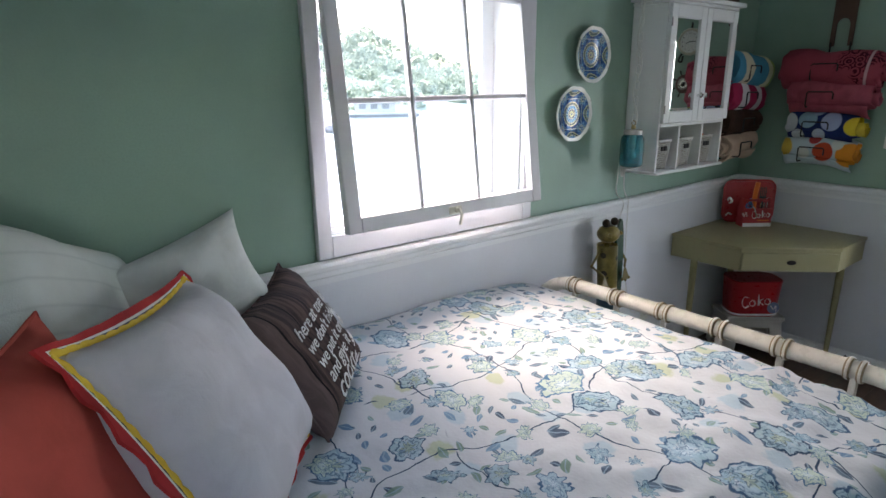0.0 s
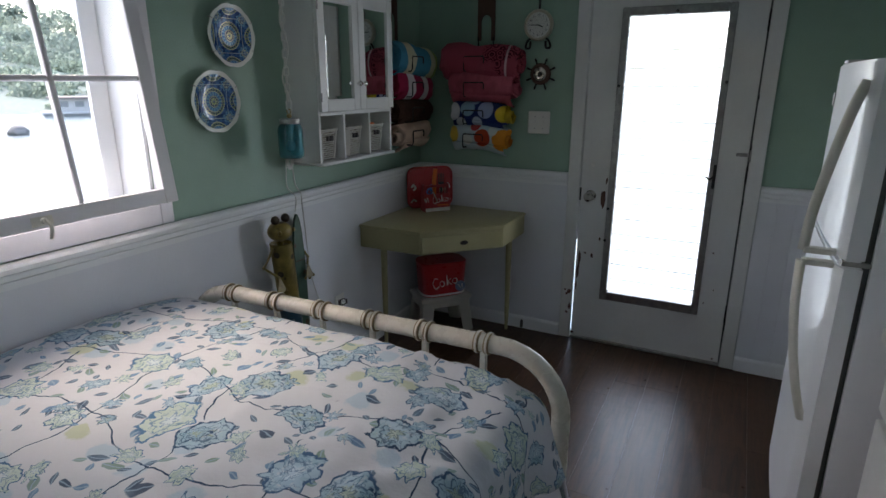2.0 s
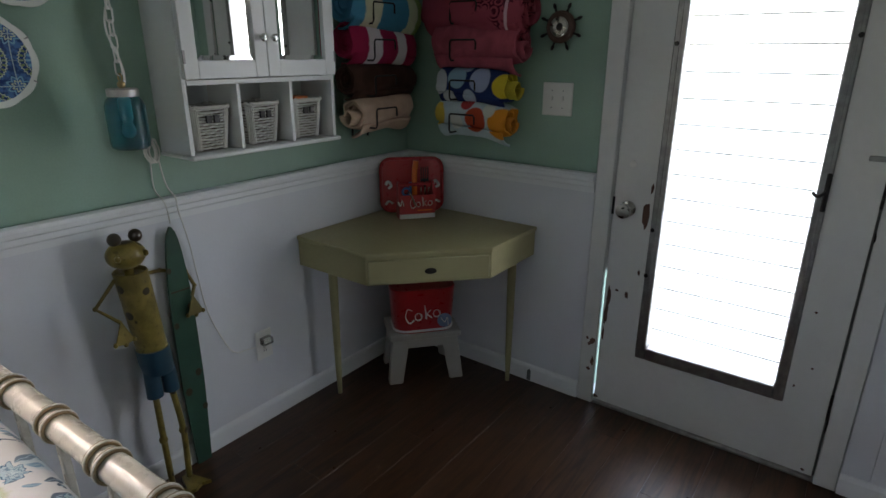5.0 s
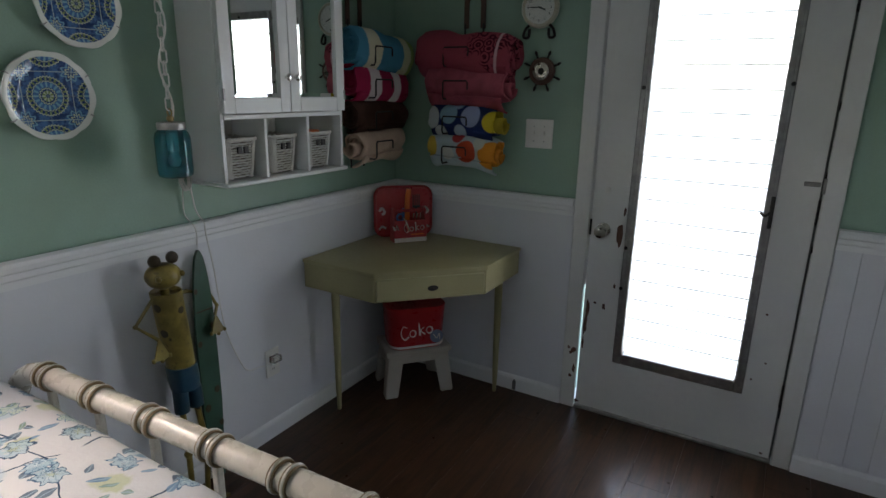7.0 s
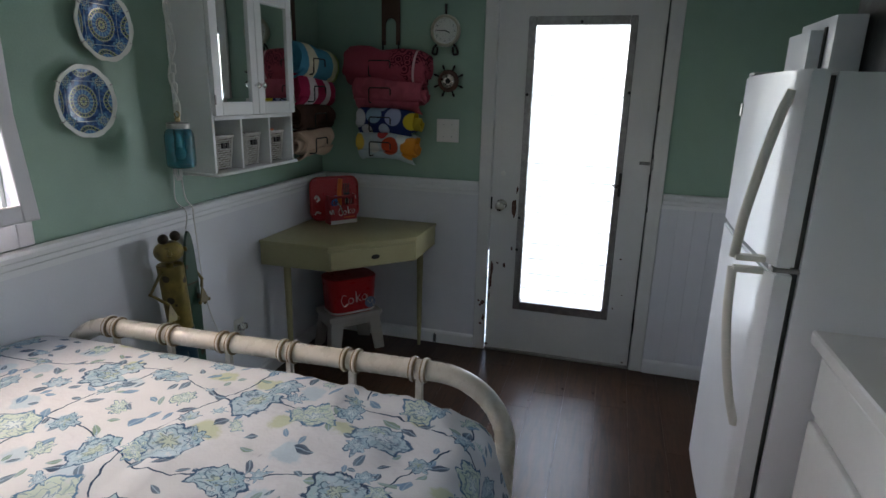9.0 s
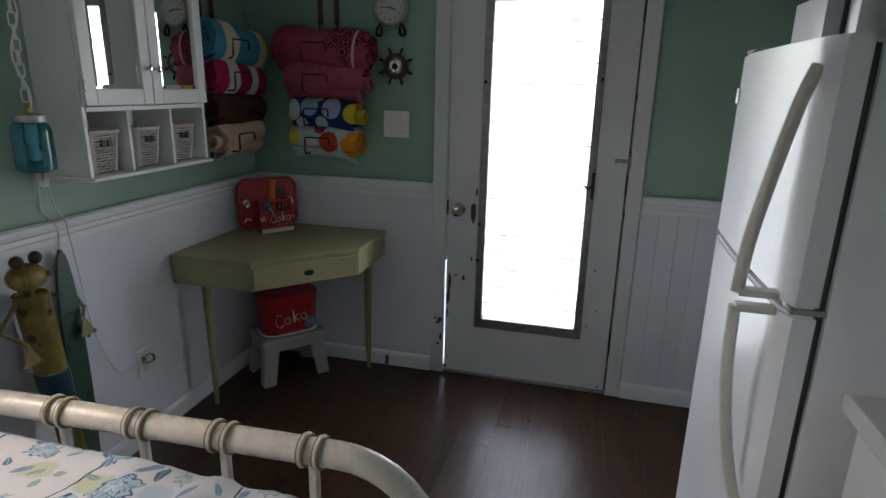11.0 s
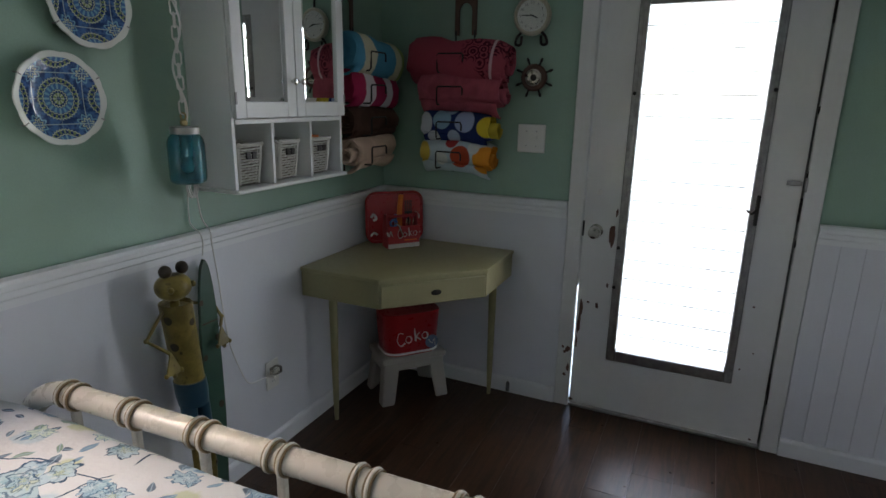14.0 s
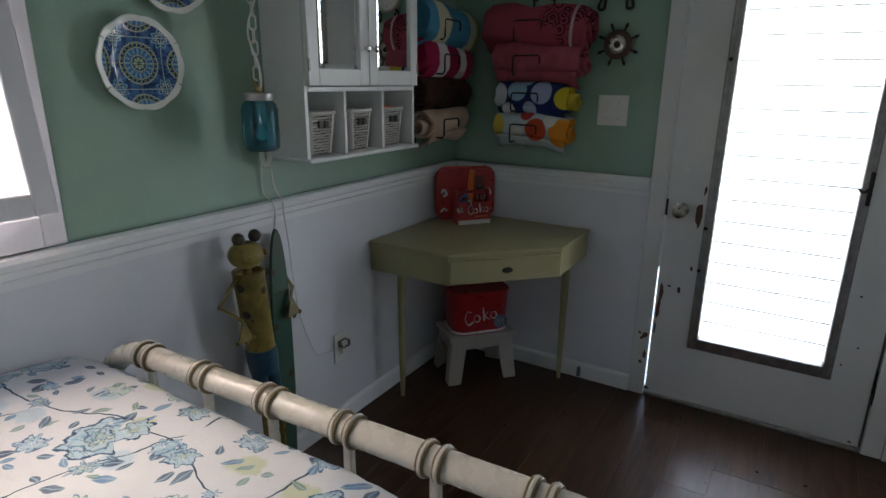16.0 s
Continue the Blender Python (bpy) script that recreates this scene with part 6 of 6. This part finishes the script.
rack(pose(0.440, -0.010, 0), (1.588, 1.452, 1.302, 1.172), 0.165)
rack(pose(0.010, -0.330, 0, 0, 0, 90), (1.585, 1.452, 1.318, 1.193), 0.158)

# ---- clock, wheel, switch, outlet ----


def clock(x, z):
    c = thing("wall_clock", "round brass-rimmed clock with white dial on the wall", "clock", pose(x, -0.004, z))
    part("case", lathe(bmesh.new(), [(0.074, 0.0), (0.080, -0.012), (0.080, -0.026), (0.074, -0.034), (0.066, -0.034), (0.065, -0.026)], (0, 0, 0), "y", 40), painted("clock_case", (0.48, 0.44, 0.34), 0.3, 0.1, 40.0, 0.05), c)
    part("dial", lathe(bmesh.new(), [(0.064, -0.0262), (0.064, -0.0275)], (0, 0, 0), "y", 40), SIGN_WHITE, c, "white dial")
    for k in range(12):
        n = 12 if k == 0 else k
        a = 2 * math.pi * k / 12
        w = words(str(n), 0.050 * math.sin(a), -0.0277, 0.050 * math.cos(a) - 0.005, 0.015, c, BLACK_PLASTIC, "numeral", (90, 0, 0), "CENTER", 0.0002, 0.0)
    for a, l, w in ((272, 0.042, 0.0022), (112, 0.028, 0.003)):
        part("hand", boxes(((-w, -0.0296, -0.008), (w, -0.0286, l)), bevel=0.0004), BLACK_PLASTIC, c).matrix_basis = pose(0, 0, 0, 0, a, 0)
    gl = part("crystal", lathe(bmesh.new(), [(0.0645, -0.031), (0.050, -0.0345), (0.02, -0.0365), (0.001, -0.037)], (0, 0, 0), "y", 32), PANE, c)
    gl.visible_shadow = False
    part("top_loop", tube(bmesh.new(), [(0, -0.015, 0.08), (0, -0.015, 0.13)], 0.006, 8), DARK_METAL, c)
    for s in (-1, 1):
        part("foot", tube(bmesh.new(), spline([(s * 0.045, -0.02, -0.066), (s * 0.062, -0.02, -0.085), (s * 0.068, -0.02, -0.112), (s * 0.046, -0.02, -0.114), (s * 0.042, -0.02, -0.080)]), 0.006, 8), DARK_METAL, c, "dark curled foot")


clock(0.746, 1.760)


def ship_wheel(x, z):
    c = thing("ship_wheel", "small dark wooden ship's wheel with round dial", "ornament", pose(x, -0.004, z))
    ring = bmesh.new()
    lathe(ring, [(0.052, 0.0), (0.057, -0.006), (0.057, -0.016), (0.050, -0.022), (0.032, -0.020), (0.030, -0.010), (0.030, -0.004)], (0, 0, 0), "y", 36)
    part("rim", ring, LEATHER, c)
    part("dial", lathe(bmesh.new(), [(0.034, -0.0205), (0.036, -0.026), (0.030, -0.028), (0.026, -0.0225), (0.002, -0.0225)], (0, 0, 0), "y", 28), OLD_STEEL, c, "dull metal dial")
    part("hub", lathe(bmesh.new(), [(0.014, -0.0228), (0.012, -0.026), (0.002, -0.027)], (0, 0, 0), "y", 16), DARK_METAL, c)
    for k in range(8):
        sp = lathe(bmesh.new(), [(0.005, 0.0), (0.004, 0.012), (0.0065, 0.020), (0.0045, 0.030), (0.002, 0.033)], (0, 0, 0), "z", 8)
        part("spoke", sp, DARK_METAL, c).matrix_basis = pose(0, -0.011, 0, 0, 22.5 + 45 * k, 0) @ Matrix.Translation((0, 0, 0.055))


ship_wheel(0.766, 1.510)


def switch():
    s = thing("light_switch", "ivory double toggle switch plate on green wall", "switch", pose(0.766, 0, 1.250))
    part("plate", boxes(((-0.063, -0.006, -0.062), (0.063, -0.0004, 0.062)), bevel=0.003), WHITE_PLASTIC, s)
    for x in (-0.023, 0.023):
        part("toggle", boxes(((x - 0.004, -0.015, -0.004), (x + 0.004, -0.005, 0.012)), bevel=0.001), WHITE_PLASTIC, s)
        for z in (-0.032, 0.032):
            part("screw", lathe(bmesh.new(), [(0.003, -0.0058), (0.003, -0.0072), (0.001, -0.0075)], (x, 0, z), "y", 8), STEEL, s)


switch()


def outlet():
    o = thing("wall_outlet", "white outlet plate with a clear plug adaptor", "outlet", pose(0.0105, -0.905, 0.335))
    part("plate", boxes(((0.0, -0.036, -0.060), (0.006, 0.036, 0.060)), bevel=0.002), WHITE_PLASTIC, o)
    for z in (-0.026, 0.026):
        part("socket", lathe(bmesh.new(), [(0.016, 0.0062), (0.015, 0.0075)], (0, 0, z), "x", 16), WHITE_PLASTIC, o)
        part("slot", boxes(((0.0076, -0.006, z - 0.005), (0.008, -0.004, z + 0.005)), ((0.0076, 0.004, z - 0.005), (0.008, 0.006, z + 0.005))), BLACK_PLASTIC, o)
    part("plug", boxes(((0.009, -0.022, 0.008), (0.038, 0.022, 0.036)), bevel=0.005, seg=2), glass_material("clear_plug", (0.9, 0.9, 0.88), 0.2), o, "clear plastic plug")
    part("plug", boxes(((0.009, -0.012, -0.014), (0.026, 0.012, 0.006)), bevel=0.004), WHITE_PLASTIC, o)


outlet()

# ---- tin frog with its board ----


def frog():
    y0, x0 = -1.385, 0.085
    bm = bmesh.new()

    def ball(c, r, seg=16):
        for v in bmesh.ops.create_uvsphere(bm, u_segments=seg, v_segments=seg * 2 // 3, radius=1.0)["verts"]:
            v.co = Vector((v.co.x * r[0] + c[0], v.co.y * r[1] + c[1], v.co.z * r[2] + c[2]))

    ball((x0 + 0.006, y0 + 0.000, 0.858), (0.050, 0.055, 0.042), 26)
    for s in (-1, 1):
        ball((x0 + 0.010, y0 + 0.004 + s * 0.030, 0.910), (0.019, 0.019, 0.020))
        ball((x0 + 0.044, y0 + s * 0.040, 0.862), (0.010, 0.008, 0.010), 10)
    tube(bm, [(x0, y0 + 0.003, 0.765), (x0, y0 + 0.003, 0.83)], 0.014, 12)
    # tin can body, leaning, with an open rolled collar
    rings = [(0.030, 0.792), (0.042, 0.793), (0.046, 0.806), (0.048, 0.804), (0.047, 0.71), (0.046, 0.61), (0.045, 0.545), (0.049, 0.541), (0.050, 0.50), (0.046, 0.455)]
    last = None
    for r, z in rings:
        cy = y0 + 0.007 + (0.79 - z) * 0.09
        ring = [bm.verts.new((x0 + r * math.cos(2 * math.pi * k / 28), cy + r * math.sin(2 * math.pi * k / 28), z)) for k in range(28)]
        if last:
            for k in range(28):
                bm.faces.new((last[k], ring[k], ring[(k + 1) % 28], last[(k + 1) % 28]))
        else:
            bm.faces.new(ring)
        last = ring
    bm.faces.new(last[::-1])
    hip = y0 + 0.037
    for s in (-1, 1):
        tube(bm, spline([(x0, hip + s * 0.022, 0.47), (x0 + 0.006, hip + s * 0.026, 0.43), (x0 + 0.008, hip + s * 0.027, 0.375)], 4), 0.025, 14)
        tube(bm, spline([(x0 + 0.008, hip + s * 0.027, 0.38), (x0 + 0.026, hip + s * 0.034, 0.22), (x0 + 0.004, hip + s * 0.030 + 0.008, 0.02)], 5), 0.010, 10)
        ball((x0 + 0.024, hip + s * 0.034, 0.22), (0.014, 0.014, 0.016), 12)
        fan = [(hip + s * 0.034 - 0.012, -0.02), (hip + s * 0.034 + 0.012, -0.02), (hip + s * 0.034 + 0.042, 0.075), (hip + s * 0.034 + 0.014, 0.062), (hip + s * 0.034 - 0.014, 0.075), (hip + s * 0.034 - 0.036, 0.062)]
        lo = [bm.verts.new((x0 + dx, y, 0.0)) for y, dx in fan]
        hi = [bm.verts.new((x0 + dx, y, 0.012)) for y, dx in fan]
        bm.faces.new(lo)
        bm.faces.new(hi[::-1])
        for k in range(6):
            bm.faces.new((lo[k], hi[k], hi[(k + 1) % 6], lo[(k + 1) % 6]))
    arms = ([(x0, y0 - 0.040, 0.790), (x0 + 0.004, y0 - 0.108, 0.722), (x0 + 0.040, y0 - 0.062, 0.672)],
            [(x0, y0 + 0.052, 0.782), (0.0185, -1.262, 0.755), (0.0185, -1.176, 0.725), (0.046, -1.168, 0.680), (0.056, -1.186, 0.650)])
    for pts in arms:
        tube(bm, pts, 0.006, 8)
        w = Vector(pts[-1])
        for p in pts[1:-1]:
            ball(p, (0.0075, 0.0075, 0.0075), 10)
        tips = [w + Vector((0.012, dy, -0.058 - 0.008 * (abs(dy) < 0.01))) for dy in (-0.030, -0.002, 0.024)]
        for tip in tips:
            ball(tip, (0.007, 0.007, 0.008), 8)
        front = [bm.verts.new(w + Vector((0.003, 0, 0.008)))] + [bm.verts.new(q + Vector((0.003, 0, 0))) for q in tips]
        back = [bm.verts.new(w + Vector((-0.001, 0, 0.008)))] + [bm.verts.new(q + Vector((-0.001, 0, 0))) for q in tips]
        bm.faces.new(front)
        bm.faces.new(back[::-1])
        for k in range(4):
            bm.faces.new((front[k], back[k], back[(k + 1) % 4], front[(k + 1) % 4]))
    bmesh.ops.recalc_face_normals(bm, faces=bm.faces[:])
    m = Mat("frog_tin", 0.30)
    co = m.coords()
    x, y, z = m.axes(co)
    n, fine = m.noise(co, 14.0, 5), m.noise(co, 70.0, 4)
    v = m.voronoi(co, 15.0)
    d = Val(m.tree, v.outputs["Distance"])
    pick = m.axes(v.outputs["Color"])[0]
    col = m.mix(n.soft(0.35, 0.7), (0.15, 0.108, 0.024), (0.29, 0.215, 0.052))
    col = m.mix(fine.soft(0.58, 0.70) * 0.5, col, (0.06, 0.040, 0.010))
    col = m.mix(d.soft(0.19, 0.23).inv().both(pick.more(0.25)), col, (0.035, 0.022, 0.008))
    col = m.mix(z.soft(0.541, 0.545).inv().both(z.soft(0.374, 0.377)), col, m.mix(n, (0.010, 0.035, 0.065), (0.025, 0.10, 0.15)))
    col = m.mix(z.soft(0.893, 0.898), col, (0.030, 0.018, 0.008))
    m.colour(col).bump(n, 0.3, 0.004).bump(fine, 0.1, 0.001)
    solid("frog_ornament", bm, m.m, "spotted yellow tin frog in blue trunks standing on the floor", "ornament")
    sb = thing("toy_surfboard", "green tin surfboard with dark spots leaning on the wall", "surfboard")
    out = []
    for k in range(45):
        t = k / 44
        w = 0.040 * (1 - 0.35 * max(0.0, 0.35 - t) / 0.35) if t < 0.5 else 0.040 * math.sqrt(max(0.0, 1 - ((t - 0.5) / 0.5) ** 2.4))
        out.append((max(w, 0.002), t * 0.892))
    outline = [(-1.214 + w - 0.006 * (1 - z), z) for w, z in out] + [(-1.214 - w - 0.006 * (1 - z), z) for w, z in out[::-1]]
    part("board", prism(bmesh.new(), outline, 0.028, 0.040, "x"), FROG_GREEN, sb)
    for y, z, r in ((-1.188, 0.61, 0.010), (-1.246, 0.555, 0.009), (-1.196, 0.36, 0.011), (-1.240, 0.30, 0.012), (-1.190, 0.22, 0.010), (-1.243, 0.75, 0.008)):
        pts = [(y + r * math.cos(q), z + 1.3 * r * math.sin(q)) for q in [2 * math.pi * k / 10 for k in range(10)]]
        part("spot", prism(bmesh.new(), pts, 0.0402, 0.0412, "x"), FROG_DARK, sb)
    part("band", boxes(((0.0402, -1.247, 0.672), (0.0415, -1.183, 0.677))), FROG_DARK, sb)


frog()

# ---- kitchen side ----


def fridge():
    f = thing("refrigerator", "white top-freezer refrigerator with bowed textured doors", "refrigerator")
    y0, y1, xb = -1.515, -0.842, 2.112
    part("cabinet", boxes(((xb, y0, 0.03), (2.80, y1, 1.520)), bevel=0.006, seg=2), FRIDGE_WHITE, f)
    part("gasket", boxes(((xb - 0.014, y0 + 0.012, 0.11), (xb - 0.0005, y1 - 0.012, 1.512))), GASKET, f)
    part("grille", boxes(((xb - 0.03, y0 + 0.01, 0.02), (xb - 0.001, y1 - 0.01, 0.095))), GASKET, f)
    for za, zb in ((0.105, 1.034), (1.046, 1.526)):
        bm = bmesh.new()
        n = 16
        front, back = [], []
        for i in range(n + 1):
            t = 2 * i / n - 1
            y = (y0 + y1) / 2 + t * (y1 - y0) / 2
            front.append((xb - 0.068 - 0.010 * (1 - t * t) + 0.014 * max(0, abs(t) - 0.93) / 0.07, y))
        outl = front + [(xb - 0.015, y1), (xb - 0.015, y0)]
        prism(bm, outl, za, zb, "z")
        bmesh.ops.bevel(bm, geom=[e for e in bm.edges if abs(e.verts[0].co.z - e.verts[1].co.z) < 1e-5], offset=0.006, segments=2, affect="EDGES")
        d = part("freezer_door" if za > 1 else "fridge_door", bm, FRIDGE_WHITE, f, smooth=30)
        hy = y0 + 0.050
        if za > 1:
            pts = [(xb - 0.074, hy, 1.478), (xb - 0.094, hy, 1.41), (xb - 0.118, hy, 1.28), (xb - 0.136, hy, 1.16), (xb - 0.143, hy, 1.054)]
            foot = ((xb - 0.142, hy - 0.014, 1.048), (xb - 0.070, hy + 0.014, 1.064))
        else:
            pts = [(xb - 0.143, hy, 1.026), (xb - 0.138, hy, 0.90), (xb - 0.122, hy, 0.77), (xb - 0.100, hy, 0.66), (xb - 0.075, hy, 0.57)]
            foot = ((xb - 0.142, hy - 0.014, 1.016), (xb - 0.070, hy + 0.014, 1.032))
        part("handle", tube(bmesh.new(), spline(pts, 8), 0.0125, 12, flat=0.72), HANDLE_BEIGE, d, "yellowed plastic bow handle")
        part("handle_foot", boxes(foot, bevel=0.005, seg=2), HANDLE_BEIGE, d)
    part("hinge_cover", boxes(((xb - 0.06, y1 - 0.09, 1.5275), (xb + 0.03, y1 - 0.01, 1.54)), bevel=0.004), STEEL, f)
    part("door_hinge", boxes(((xb - 0.06, y0 + 0.002, 1.0345), (xb + 0.006, y0 + 0.05, 1.0455))), STEEL, f)
    part("badge", boxes(((xb - 0.0745, y1 - 0.06, 1.40), (xb - 0.070, y1 - 0.03, 1.44)), bevel=0.001), STEEL, f, "small grey maker's badge")


fridge()


def white_box():
    b = thing("white_box", "white boxed appliance with a raised front panel on the refrigerator", "appliance", pose(2.30, -1.10, 1.5205, 0, 0, 0))
    part("body", boxes(((-0.10, -0.03, 0.0), (-0.022, 0.30, 0.168)), bevel=0.006, seg=2), FRIDGE_WHITE, b)
    part("panel", boxes(((-0.135, 0.065, 0.002), (-0.1005, 0.295, 0.135)), bevel=0.005, seg=2), FRIDGE_WHITE, b)
    part("slot", boxes(((-0.104, 0.03, 0.01), (-0.1002, 0.05, 0.14))), BLACK_PLASTIC, b)


white_box()
tv = thing("black_microwave", "glossy black boxy appliance on top of the refrigerator", "appliance")
part("case", boxes(((2.292, -1.46, 1.523), (2.74, -0.98, 1.85)), bevel=0.008, seg=2), BLACK_PLASTIC, tv)
part("door", boxes(((2.284, -1.45, 1.530), (2.2915, -1.10, 1.845)), bevel=0.002), BLACK_PLASTIC, tv)
part("handle", boxes(((2.2735, -1.44, 1.60), (2.2835, -1.425, 1.80)), bevel=0.004), BLACK_PLASTIC, tv)


def counter():
    y1, y0 = -1.540, L + 0.03
    top = bmesh.new()
    box(top, (2.155, y0, 0.868), (W - 0.012, y1, 0.906), 0.012, 3)
    solid("countertop", top, LAMINATE, "pale grey laminate countertop with rounded edge", "countertop")
    solid("backsplash", boxes(((W - 0.034, y0, 0.9065), (W - 0.0435 + 0.022, y1, 1.0)), bevel=0.003), LAMINATE, "low pale grey laminate backsplash behind the countertop", "backsplash")
    n = 5
    w = (y1 - 0.02 - y0) / n
    for k in range(n):
        b1 = y1 - 0.02 - k * w
        b0 = b1 - w + 0.002
        c = thing("base_cabinet", "white painted base cabinet with drawer over door", "cabinet", group="kitchen base cabinets")
        part("body", boxes(((2.195, b0, 0.09), (W - 0.03, b1, 0.8675))), CABINET_WHITE, c)
        part("toe_kick", boxes(((2.25, b0, 0.0), (W - 0.05, b1, 0.0895))), GASKET, c)
        part("drawer", boxes(((2.176, b0 + 0.012, 0.700), (2.1945, b1 - 0.012, 0.850)), bevel=0.004), CABINET_WHITE, c)
        part("door", boxes(((2.176, b0 + 0.012, 0.110), (2.1945, b1 - 0.012, 0.675)), bevel=0.004), CABINET_WHITE, c)


counter()

# ---- floor boards ----
rb = random.Random(8)
bw, bl = 0.152, 0.92
kinds = {}
x = 0.001
while x < W - 0.02:
    w = min(bw, W - 0.001 - x)
    y = L + 0.001 - rb.random() * bl
    while y < -0.001:
        a, b = max(y, L + 0.001), min(y + bl, -0.001)
        if b - a > 0.02:
            key = (round(w, 3), round(b - a, 3))
            if key not in kinds:
                kinds[key] = mesh_of("plank", boxes(((0.0002, 0.0002, -0.006), (w - 0.0002, b - a - 0.0002, 0.0)), bevel=0.0004), FLOOR_WOOD)
            p = new("plank", kinds[key])
            p.parent, p.matrix_basis = floor, pose(x, a, 0)
        y += bl
    x += bw
